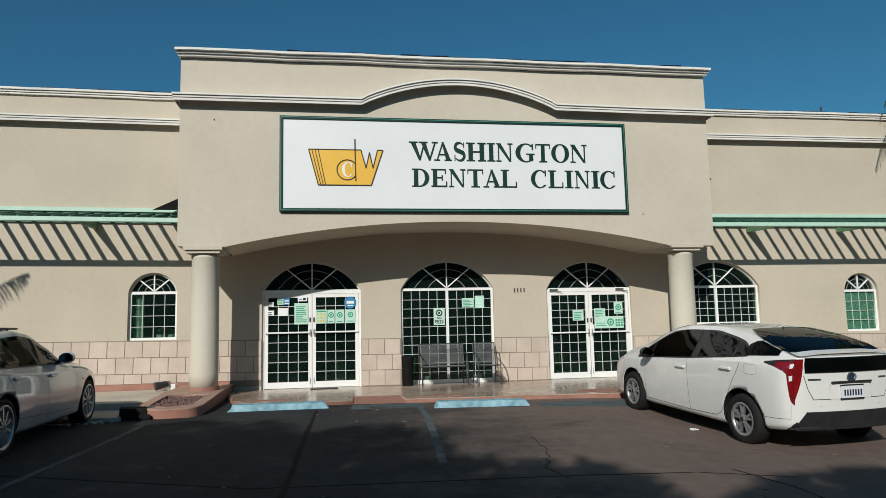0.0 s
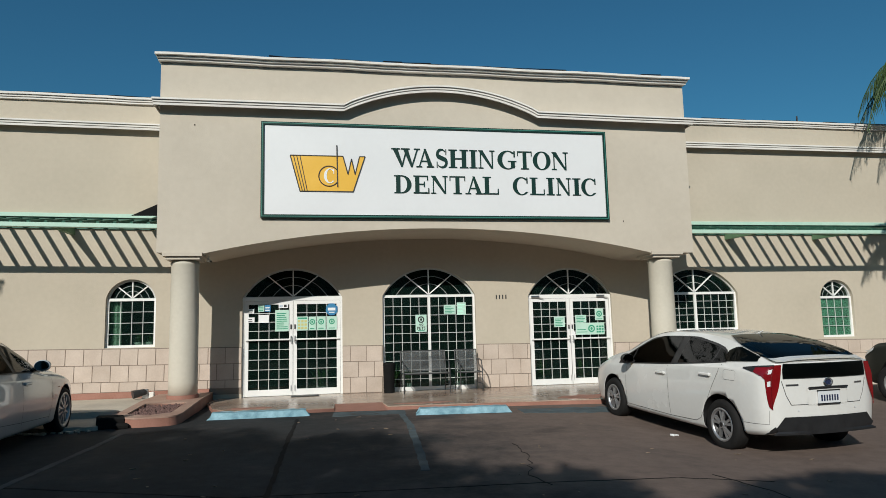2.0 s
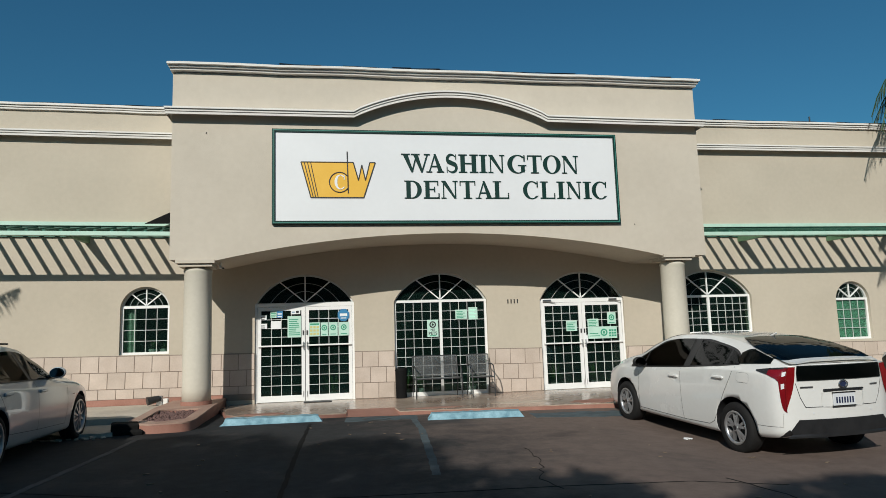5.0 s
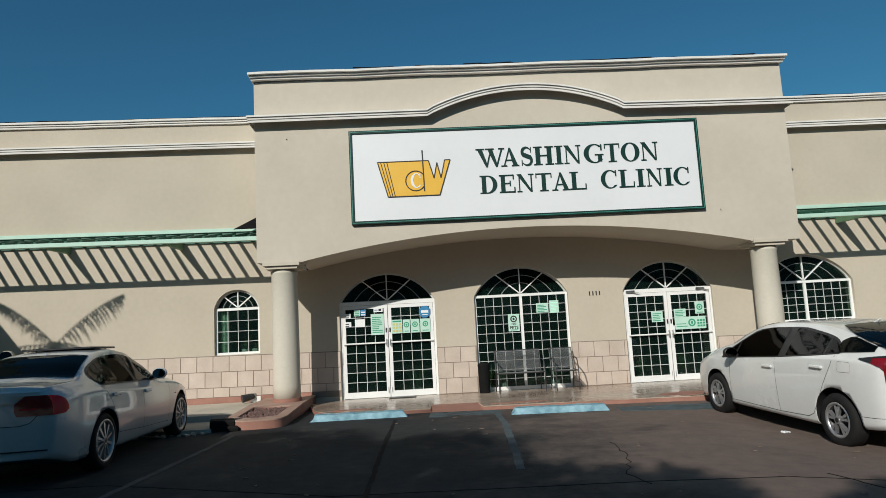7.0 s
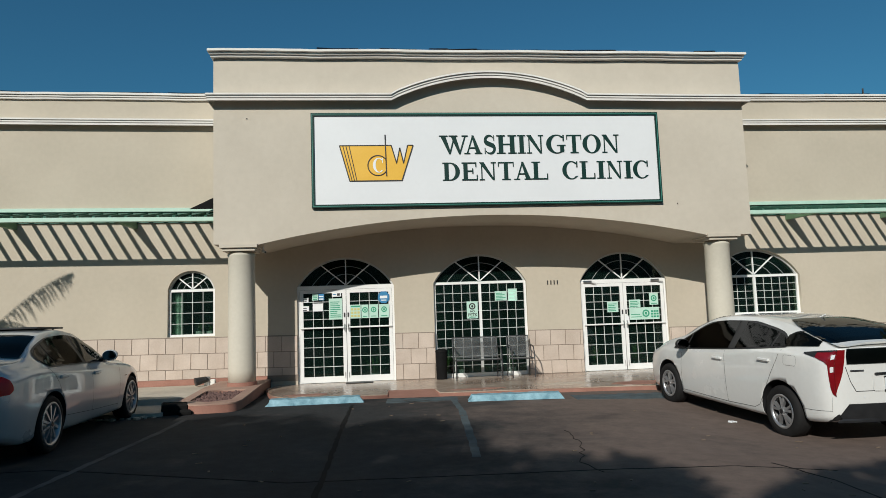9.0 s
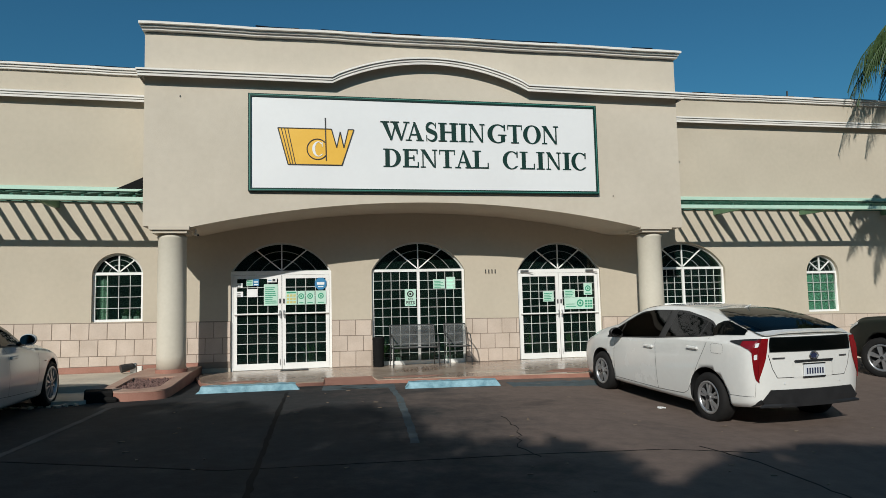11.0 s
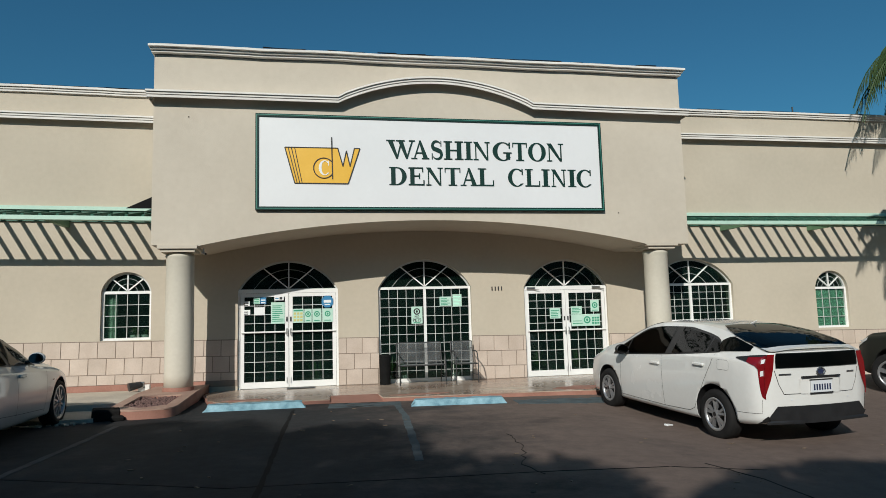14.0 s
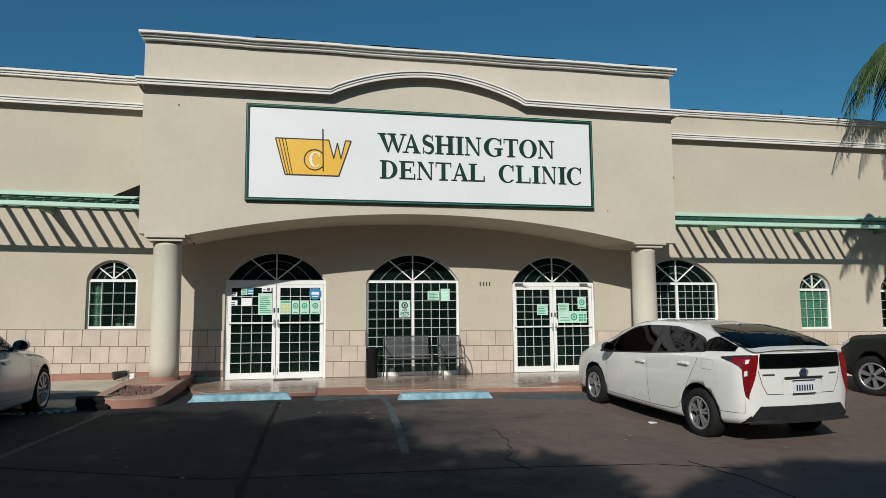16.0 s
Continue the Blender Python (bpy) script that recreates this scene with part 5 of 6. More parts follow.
    def seam(self, pts, sg, w=0.006):
        """A dark joint along points (x, z) of a flank."""
        line = []
        for (xa, za), (xb, zb) in zip(pts, pts[1:]):
            k = max(int(math.hypot(xb - xa, zb - za) / 0.05), 1)
            line += [(xa + (xb - xa) * i / k, za + (zb - za) * i / k) for i in range(k)]
        line.append(pts[-1])
        bm = bmesh.new()
        prev = None
        for i, (x, z) in enumerate(line):
            p, q = line[max(i - 1, 0)], line[min(i + 1, len(line) - 1)]
            d = Vector((q[0] - p[0], q[1] - p[1])).normalized() * w / 2
            cur = [bm.verts.new((x + ox, sg * (self.half(x, z + oz) + 0.003), z + oz)) for ox, oz in ((-d.y, d.x), (d.y, -d.x))]
            if prev:
                bm.faces.new((prev[0], prev[1], cur[1], cur[0]))
            prev = cur
        return bm


def carve(body, cutters):
    """Cuts round wheel wells into a body mesh."""
    for x, z, r, y0, y1 in cutters:
        bm = bmesh.new()
        bmesh.ops.create_cone(bm, cap_ends=True, segments=40, radius1=r, radius2=r, depth=y1 - y0, matrix=Matrix.Translation((x, (y0 + y1) / 2, z)) @ Matrix.Rotation(radians(90), 4, 'X'))
        me_ = bpy.data.meshes.new("cut"); bm.to_mesh(me_); bm.free()
        me_.materials.append(TRIM)
        cut = new("cut", me_)
        cut.parent = body
        md = body.modifiers.new("well", 'BOOLEAN')
        md.operation, md.object, md.solver, md.material_mode = 'DIFFERENCE', cut, 'EXACT', 'TRANSFER'
        bpy.context.view_layer.update()
        fresh = bpy.data.meshes.new_from_object(body.evaluated_get(bpy.context.evaluated_depsgraph_get()))
        body.modifiers.clear()
        old = body.data
        body.data = fresh
        bpy.data.meshes.remove(old)
        bpy.data.objects.remove(cut)
        bpy.data.meshes.remove(me_)


def wheel(parent, x, y, r, rim, spokes, width=0.2, steer=0.0, twin=False):
    """Tyre, rim and spokes; the outer face looks along +y, or -y on the other flank."""
    sg = 1 if y > 0 else -1
    w = new("wheel")
    w.parent = parent
    w.matrix_local = pose(x, y, r, 0, 0, steer + (0 if sg > 0 else 180))

    def turned(prof, seg=40):
        bm = bmesh.new()
        rr_ = [[bm.verts.new((rad * math.cos(2 * math.pi * k / seg), d, rad * math.sin(2 * math.pi * k / seg))) for k in range(seg)] for rad, d in prof]
        for p, q in zip(rr_, rr_[1:]):
            for k in range(seg):
                bm.faces.new((p[k], p[(k + 1) % seg], q[(k + 1) % seg], q[k]))
        return bm
    part("tyre", turned([(rim, -width), (r - 0.03, -width - 0.005), (r, -width + 0.03), (r, -0.03), (r - 0.025, 0.005), (rim + 0.03, 0.008), (rim, -0.004), (rim - 0.012, -0.03), (rim - 0.012, -width), (rim, -width)]), TYRE, w, smooth=True)
    part("rim", turned([(rim + 0.004, 0.0), (rim - 0.012, 0.006), (rim - 0.03, -0.02), (rim - 0.035, -0.09), (0.05, -0.10), (0.0, -0.10)]), TRIM if spokes < 8 else RIM, w, smooth=True)
    part("lip", turned([(rim + 0.006, 0.002), (rim - 0.004, 0.009), (rim - 0.022, 0.004), (rim - 0.03, -0.015)]), RIM, w, smooth=True)
    for i in range(spokes):
        a = 2 * math.pi * i / spokes + 0.3
        for off in ((-0.20, 0.20) if twin else (0.0,)):
            bm = bmesh.new()
            hw = 0.014 if twin else (0.030 if spokes < 8 else 0.013)
            p = [(0.04, -hw * 0.8), (rim - 0.015, -hw * 1.35), (rim - 0.015, hw * 1.35), (0.04, hw * 0.8)]
            f = [bm.verts.new((q * math.cos(a + off * (q > 0.1)) - s * math.sin(a + off), -0.012 if q > 0.1 else 0.0, q * math.sin(a + off * (q > 0.1)) + s * math.cos(a + off))) for q, s in p]
            g = [bm.verts.new((v.co.x, v.co.y - 0.035, v.co.z)) for v in f]
            bm.faces.new(f); bm.faces.new(g[::-1])
            for k in range(4):
                bm.faces.new((f[k], f[(k + 1) % 4], g[(k + 1) % 4], g[k]))
            part("spoke", bm, RIM, w)
    bm = bmesh.new()
    rod(bm, (0, -0.04, 0), (0, 0.008, 0), 0.055, 0.045, 18)
    part("hub", bm, RIM, w)
    bm = bmesh.new()
    rod(bm, (0, 0.008, 0), (0, 0.010, 0), 0.03, None, 16)
    part("hub_cap", bm, TRIM, w)
    return w


def mirror(parent, x, y, z, material, sg):
    """A rounded shell, cut flat towards the rear, with a dark glass in the cut."""
    yc = y + sg * 0.115
    bm = bmesh.new()
    bmesh.ops.create_uvsphere(bm, u_segments=22, v_segments=14, radius=1, matrix=Matrix.Translation((x, yc, z)) @ Matrix.Diagonal((0.09, 0.105, 0.08, 1)))
    bmesh.ops.bisect_plane(bm, geom=list(bm.verts) + list(bm.edges) + list(bm.faces), plane_co=(x - 0.035, 0, 0), plane_no=(1, 0, 0), clear_inner=True)
    bmesh.ops.holes_fill(bm, edges=[e for e in bm.edges if e.is_boundary])
    m = part("wing_mirror", bm, material, parent, smooth=True)
    part("mirror_foot", rod(bmesh.new(), (x + 0.02, y - sg * 0.05, z - 0.07), (x + 0.01, y + sg * 0.05, z - 0.03), 0.035, 0.022), TRIM, m)
    bm = bmesh.new()
    v = [bm.verts.new((x - 0.038, yc + 0.092 * math.cos(k * math.pi / 12), z + 0.068 * math.sin(k * math.pi / 12))) for k in range(24)]
    w = [bm.verts.new((q.co.x + 0.002, q.co.y, q.co.z)) for q in v]
    bm.faces.new(v); bm.faces.new(w[::-1])
    for k in range(24):
        bm.faces.new((v[k], v[(k + 1) % 24], w[(k + 1) % 24], w[k]))
    part("mirror_glass", bm, CARGLASS if material is TRIM else SILVERED, m)


def handle(parent, shape, x, z, sg, material):
    y = shape.half(x, z)
    bm = bmesh.new()
    box(bm, (x - 0.11, sg * (y + 0.014) - 0.014, z - 0.020), (x + 0.11, sg * (y + 0.014) + 0.020, z + 0.020), 0.010)
    part("door_handle", bm, material, parent)
    bm = bmesh.new()
    box(bm, (x - 0.05, sg * y - 0.006, z - 0.035), (x + 0.06, sg * y + 0.006, z + 0.0), 0.003)
    part("handle_cup", bm, material, parent)


def number_plate(parent, shape, z0, z1, hw, dark=False):
    x = shape.end(0, (z0 + z1) / 2)
    pl = part("number_plate", boxed((x - 0.022, -hw, z0), (x - 0.008, hw, z1), 0.003), PLATEINK if dark else PLATE, parent, "number plate with plain bars")
    part("plate_frame", box(boxed((x - 0.024, -hw - 0.008, z0 - 0.01), (x - 0.010, hw + 0.008, z0 + 0.004)), (x - 0.024, -hw - 0.008, z1 - 0.006), (x - 0.010, hw + 0.008, z1 + 0.008)), TRIM, pl)
    for i in range(7):
        y = -hw * 0.84 + 2 * hw * 0.86 * i / 7
        part("bar", boxed((x - 0.025, y, z0 + 0.03), (x - 0.0222, y + hw * 0.13, z1 - 0.05), 0), PLATE if dark else PLATEINK, pl)


def curve(*pts):
    return lambda x: spline(pts, x)


def line(*pts):
    """A broken line through (x, value) rows."""
    t = sorted(pts)
    return lambda x: float(np.interp(x, [p[0] for p in t], [p[1] for p in t]))


# ---- white hatchback, parked nose-in
def hatchback(at, turn):
    c = thing("hatchback_car", at, "pearl white hybrid hatchback parked nose to the porch", "car", "parked cars")
    c.matrix_world = parked(at, turn)
    P = paint("pearl_white_paint", (0.67, 0.665, 0.635), (0.73, 0.725, 0.70), 0.0, 0.25)
    s = Shape(
        top=((2.27, 0.68), (2.15, 0.79), (1.85, 0.93), (1.45, 1.03), (1.12, 1.11), (0.75, 1.295), (0.35, 1.425), (-0.05, 1.46), (-0.45, 1.465), (-0.95, 1.435), (-1.45, 1.35), (-1.85, 1.232), (-2.04, 1.165), (-2.11, 1.15)),
        belt=((2.27, 0.60), (1.9, 0.80), (1.35, 0.91), (0.9, 0.92), (0.0, 0.975), (-0.9, 1.045), (-1.5, 1.075), (-2.11, 1.05)),
        under=((2.27, 0.26), (2.0, 0.20), (1.0, 0.195), (-1.0, 0.19), (-1.7, 0.25), (-2.0, 0.29), (-2.11, 0.33)),
        wide=((2.27, 0.58), (2.18, 0.70), (1.95, 0.80), (1.4, 0.865), (0.5, 0.88), (-0.8, 0.88), (-1.4, 0.875), (-1.7, 0.865), (-1.9, 0.845), (-2.0, 0.82), (-2.06, 0.785), (-2.11, 0.73)),
        roof=((2.27, 0.45), (1.9, 0.62), (1.3, 0.70), (0.9, 0.64), (0.3, 0.565), (-0.3, 0.555), (-0.9, 0.565), (-1.5, 0.62), (-1.9, 0.67), (-2.11, 0.66)), bulge=0.07)
    body = part("body", s.body(), P, c, smooth=True)
    carve(body, [(wx, 0.33, 0.372, y0, y1) for wx in (1.35, -1.35) for y0, y1 in ((0.55, 1.1), (-1.1, -0.55))])
    for sg in (1, -1):
        lo, hi = line((1.2, 0.905), (0.8, 0.93), (-0.18, 1.0), (-1.0, 1.075), (-1.42, 1.12)), curve((1.2, 0.95), (0.85, 1.13), (0.45, 1.315), (0.1, 1.385), (-0.4, 1.39), (-0.9, 1.335), (-1.25, 1.27), (-1.46, 1.15))
        part("window_surround", s.side_patch(1.16, -1.44, lambda x: lo(x) - 0.012, lambda x: hi(x) + 0.012, sg, 0.010, 40, cap=0.83), TRIM, c)
        part("front_window", s.side_patch(0.78, -0.27, lambda x: lo(x) + 0.004, lambda x: hi(x) - 0.014, sg, 0.015, cap=0.83), CARGLASS, c)
        part("quarter_window", s.side_patch(1.08, 0.82, lambda x: lo(x) + 0.004, lambda x: hi(x) - 0.014, sg, 0.015, cap=0.83), CARGLASS, c)
        part("rear_window", s.side_patch(-0.43, -1.15, lambda x: lo(x) + 0.004, lambda x: hi(x) - 0.014, sg, 0.015, cap=0.83), CARGLASS, c)
        part("quarter_window", s.side_patch(-1.19, -1.41, lambda x: lo(x) + 0.004, lambda x: hi(x) - 0.014, sg, 0.015, cap=0.83), CARGLASS, c)
        part("pillar_glass", s.side_patch(-1.36, -1.90, line((-1.36, 1.112), (-1.5, 1.125), (-1.90, 1.15)), lambda x: 2.0, sg, 0.013, 30, 10, line((-1.36, 0.60), (-1.45, 0.80), (-1.56, 0.93), (-1.98, 0.93))), CARGLASS, c)
        part("window_strip", s.seam([(1.10, 0.915), (0.8, 0.918), (-0.18, 0.988), (-1.0, 1.063), (-1.42, 1.108)], sg, 0.010), TRIM, c)
        part("seam", s.seam([(0.90, 0.90), (0.93, 0.66), (0.94, 0.28)], sg), TRIM, c)
        part("seam", s.seam([(-0.21, 0.97), (-0.23, 0.60), (-0.235, 0.27)], sg), TRIM, c)
        part("seam", s.seam([(-1.37, 1.08), (-1.31, 0.95), (-1.17, 0.725), (-1.04, 0.50), (-0.93, 0.34), (-0.82, 0.29), (-0.235, 0.27), (0.94, 0.28)], sg), TRIM, c)
        part("seam", s.seam([(-1.74, 0.415), (-1.90, 0.42), (-2.07, 0.43), (-2.085, 0.59)], sg, 0.004), TRIM, c)
        handle(c, s, -0.06, 0.858, sg, P)
        handle(c, s, -1.08, 0.929, sg, P)
        mirror(c, 0.72, sg * 0.85, 1.0, TRIM, sg)
        part("sill", s.side_patch(0.98, -0.95, lambda x: 0.215, lambda x: 0.255, sg, 0.008), P, c)
        # tail lamp sweeping from the flank down the rear corner
        part("tail_lamp", s.side_patch(-1.77, -2.123, line((-1.77, 1.066), (-1.92, 1.035), (-2.03, 0.99), (-2.065, 0.95), (-2.08, 0.72), (-2.09, 0.63), (-2.11, 0.60)), line((-1.77, 1.076), (-1.95, 1.105), (-2.11, 1.12)), sg, 0.012, 60, 10), LAMPRED, c, "red angular tail lamp")
        part("lamp_trim", s.side_patch(-1.76, -1.93, line((-1.76, 1.065), (-1.93, 1.032)), line((-1.76, 1.078), (-1.93, 1.102)), sg, 0.015, 10, 4), TRIM, c)
        part("lamp_trim", s.side_patch(-1.93, -2.12, line((-1.93, 1.085), (-2.12, 1.098)), line((-1.93, 1.103), (-2.12, 1.122)), sg, 0.015, 10, 3), TRIM, c)
        for za, zb in ((1.01, 1.06), (0.865, 0.925)):
            part("lamp_stripe", s.side_patch(-2.085, -2.108, line((-2.085, za), (-2.108, za + 0.01)), line((-2.085, zb), (-2.108, zb + 0.01)), sg, 0.016, 8, 3), CLEARLENS, c)
        part("bumper_corner", s.side_patch(-1.99, -2.127, line((-1.99, 0.292), (-2.11, 0.335)), line((-1.99, 0.30), (-2.05, 0.335), (-2.11, 0.40)), sg, 0.010, 16, 5), TRIM, c)
        part("headlamp", s.side_patch(1.72, 2.24, line((1.72, 0.835), (2.0, 0.72), (2.24, 0.62)), line((1.72, 0.86), (2.0, 0.81), (2.24, 0.66)), sg, 0.008, 16, 6), CLEARLENS, c)
        wheel(c, 1.35, sg * 0.865, 0.317, 0.205, 5, twin=True)
        wheel(c, -1.35, sg * 0.865, 0.317, 0.205, 5, twin=True)
    fl = s.side_patch(-1.43, -1.645, lambda x: 0.899, lambda x: 1.017, 1, 0.003, 8, 6)
    part("fuel_flap", fl, P, c)
    part("seam", s.seam([(-1.455, 0.898), (-1.43, 0.92), (-1.43, 0.998), (-1.455, 1.018), (-1.62, 1.018), (-1.645, 0.998), (-1.645, 0.92), (-1.62, 0.898), (-1.455, 0.898)], 1, 0.004), TRIM, c)
    part("windscreen", s.top_patch(1.06, 0.36, line((1.06, 0.68), (0.36, 0.55))), CARGLASS, c)
    part("rear_glass", s.top_patch(-1.10, -2.0, line((-1.10, 0.46), (-1.28, 0.54), (-1.5, 0.63), (-1.75, 0.67), (-2.0, 0.64)), 0.018, 32, 26), CARGLASS, c)
    part("spoiler", s.top_patch(-1.98, -2.115, line((-1.98, 0.655), (-2.115, 0.63)), 0.022), P, c)
    part("rear_panel", s.end_patch(0.96, 1.135, lambda z: -0.60 + 0.2 * max(z - 1.06, 0), lambda z: 0.60 - 0.2 * max(z - 1.06, 0), 0.014), CARGLASS, c, "dark glass strip between the tail lamps")
    for sg in (1, -1):
        part("tail_lamp", s.end_patch(0.62, 1.12, lambda z: sg * line((0.62, 0.742), (0.68, 0.722), (0.75, 0.692), (0.85, 0.655), (1.0, 0.622), (1.12, 0.605))(z), lambda z: sg * (s.half(s.x0, z) + 0.013), 0.012, True, 10, 3), REDLENS, c, "red angular tail lamp")
        part("reflector", s.end_patch(0.575, 0.597, lambda z: sg * 0.40, lambda z: sg * 0.422, 0.008), CLEARLENS, c)
        part("gate_crease", s.end_patch(0.67, 0.83, lambda z: sg * 0.29, lambda z: sg * 0.298, 0.008, True, 4, 1), P, c)
    part("tailgate_recess", s.end_patch(0.64, 0.84, lambda z: -0.28, lambda z: 0.28, 0.004), P, c)
    bm = bmesh.new()
    box(bm, (s.end(0, 0.845) - 0.03, -0.28, 0.836), (s.end(0, 0.845) - 0.002, 0.28, 0.856), 0.005)
    part("grip_bar", bm, TRIM, c)
    part("bumper", s.end_patch(0.305, 0.513, lambda z: -min(s.half(s.x0, z) + 0.012, 0.60 + (0.513 - z) * 0.85), lambda z: min(s.half(s.x0, z) + 0.012, 0.60 + (0.513 - z) * 0.85), 0.016, True, 10), TRIM, c, "black lower bumper")
    for pts in ([(-0.61, 0.93), (-0.56, 0.76), (-0.50, 0.65), (0.50, 0.65), (0.56, 0.76), (0.61, 0.93)],):
        bm = bmesh.new()
        for (ya, za), (yb, zb) in zip(pts, pts[1:]):
            n = 10
            for i in range(n):
                p, q = [(ya + (yb - ya) * k / n, za + (zb - za) * k / n) for k in (i, i + 1)]
                rod(bm, (s.end(*p) - 0.001, *p), (s.end(*q) - 0.001, *q), 0.004, None, 4)
        part("tailgate_seam", bm, TRIM, c)
    bm = bmesh.new()
    x = s.end(0, 0.905)
    for a in range(20):
        t0, t1 = 2 * math.pi * a / 20, 2 * math.pi * (a + 1) / 20
        rod(bm, (x - 0.02, 0.058 * math.cos(t0), 0.905 + 0.04 * math.sin(t0)), (x - 0.02, 0.058 * math.cos(t1), 0.905 + 0.04 * math.sin(t1)), 0.009, None, 6)
    part("badge", bm, CHROME, c, "oval chrome badge")
    bm = bmesh.new()
    rod(bm, (x, 0, 0.905), (x - 0.014, 0, 0.905), 0.045, None, 20)
    part("badge_disc", bm, PLATEINK, c, "dark blue badge centre")
    for y0, y1 in ((0.40, 0.56), (-0.54, -0.42)):
        part("badge_bar", s.end_patch(0.872, 0.892, lambda z: y0, lambda z: y1, 0.006), CHROME, c)
    number_plate(c, s, 0.656, 0.806, 0.155)
    bm = bmesh.new()
    rod(bm, (-1.06, 0, s.height(-1.06, 0)), (-1.16, 0, s.height(-1.06, 0) + 0.05), 0.022, 0.008)
    part("antenna", bm, P, c)
    part("cabin", boxed((-1.2, -0.58, 0.5), (0.4, 0.58, 0.86), 0.05), SEAT, c)
    # black tray added below the body to deepen the shade there
    bm = bmesh.new()
    box(bm, (-0.98, -0.70, 0.165), (0.98, 0.70, 0.23), 0.02)
    box(bm, (-1.9, -0.56, 0.25), (-0.9, 0.56, 0.345), 0.02)
    box(bm, (0.9, -0.56, 0.185), (2.0, 0.56, 0.29), 0.02)
    part("underbody", bm, TRIM, c, "black tray added to deepen the shade under the car")
    return c


hatchback((7.318, -5.56), 94.9)


# ---- silver saloon, in the shade
def saloon(at, turn):
    c = thing("saloon_car", at, "silver saloon parked in the shade with its sunroof tilted", "car", "parked cars")
    c.matrix_world = parked(at, turn)
    P = paint("silver_blue_paint", (0.46, 0.49, 0.51), (0.52, 0.55, 0.57), 0.25, 0.3)
    s = Shape(
        top=((2.16, 0.60), (2.05, 0.70), (1.7, 0.83), (1.2, 0.93), (0.74, 1.0), (0.36, 1.22), (-0.08, 1.39), (-0.45, 1.435), (-0.9, 1.41), (-1.3, 1.295), (-1.66, 1.135), (-1.84, 1.09), (-2.1, 1.075), (-2.28, 1.06), (-2.33, 1.02)),
        belt=((2.16, 0.55), (1.8, 0.73), (1.2, 0.84), (0.5, 0.885), (-0.8, 0.925), (-1.6, 0.965), (-2.33, 0.93)),
        under=((2.16, 0.24), (1.9, 0.18), (-1.9, 0.19), (-2.2, 0.26), (-2.33, 0.30)),
        wide=((2.16, 0.62), (2.05, 0.74), (1.8, 0.84), (1.2, 0.90), (-1.2, 0.905), (-1.9, 0.88), (-2.2, 0.82), (-2.33, 0.74)),
        roof=((2.16, 0.48), (1.7, 0.66), (1.0, 0.72), (0.6, 0.64), (0.0, 0.56), (-0.8, 0.55), (-1.3, 0.59), (-1.75, 0.70), (-2.33, 0.64)), bulge=0.07)
    body = part("body", s.body(), P, c, smooth=True)
    carve(body, [(wx, 0.335, 0.372, y0, y1) for wx in (1.38, -1.38) for y0, y1 in ((0.6, 1.1), (-1.1, -0.6))])
    for sg in (1, -1):
        lo, hi = line((0.80, 0.945), (-0.5, 0.98), (-1.38, 1.0), (-1.5, 1.10)), curve((0.80, 0.95), (0.45, 1.14), (0.05, 1.31), (-0.4, 1.362), (-0.85, 1.34), (-1.2, 1.265), (-1.42, 1.185), (-1.51, 1.12))
        part("window_surround", s.side_patch(0.78, -1.50, lambda x: lo(x) - 0.012, lambda x: hi(x) + 0.014, sg, 0.010, 40, cap=0.83), TRIM, c)
        part("front_window", s.side_patch(0.66, -0.30, lambda x: lo(x) + 0.004, lambda x: hi(x) - 0.014, sg, 0.015, cap=0.83), CARGLASS, c)
        part("rear_window", s.side_patch(-0.40, -1.17, lambda x: lo(x) + 0.004, lambda x: hi(x) - 0.014, sg, 0.015, cap=0.83), CARGLASS, c)
        part("quarter_window", s.side_patch(-1.20, -1.47, lambda x: lo(x) + 0.004, lambda x: hi(x) - 0.014, sg, 0.015, cap=0.83), CARGLASS, c)
        part("seam", s.seam([(0.80, 0.88), (0.82, 0.55), (0.78, 0.26)], sg), TRIM, c)
        part("seam", s.seam([(-0.26, 0.95), (-0.20, 0.62), (-0.18, 0.30)], sg), TRIM, c)
        part("seam", s.seam([(-1.42, 0.98), (-1.25, 0.80), (-1.07, 0.56), (-1.01, 0.38), (-0.18, 0.335), (0.80, 0.30)], sg), TRIM, c)
        part("crease", s.seam([(1.6, 0.72), (0.5, 0.75), (-1.0, 0.79), (-1.9, 0.81)], sg, 0.004), P, c)
        handle(c, s, -0.08, 0.82, sg, P)
        handle(c, s, -1.11, 0.856, sg, P)
        mirror(c, 0.30, sg * 0.82, 1.03, P, sg)
        part("sill", s.side_patch(0.95, -0.95, lambda x: 0.205, lambda x: 0.27, sg, 0.016), P, c)
        part("tail_lamp", s.side_patch(-2.17, -2.342, line((-2.17, 0.80), (-2.22, 0.76), (-2.342, 0.75)), line((-2.17, 0.84), (-2.20, 0.91), (-2.25, 0.95), (-2.342, 0.965)), sg, 0.010, 20, 8), REDWRAP, c, "red wrap-round tail lamp")
        part("tail_lamp", s.end_patch(0.755, 0.965, lambda z: sg * (0.37 + 1.3 * max(z - 0.885, 0) + 0.6 * max(0.80 - z, 0)), lambda z: sg * (s.half(s.x0, z) + 0.011), 0.010, True, 8, 8), LAMPRED, c, "dark red tail lamp on the boot lid")
        part("lamp_stripe", s.end_patch(0.815, 0.835, lambda z: sg * 0.42, lambda z: sg * 0.60, 0.014, True, 2, 8), REDWRAP, c)
        part("side_marker", s.side_patch(1.02, 1.10, lambda x: 0.685, lambda x: 0.70, sg, 0.006, 4, 2), REDLENS, c)
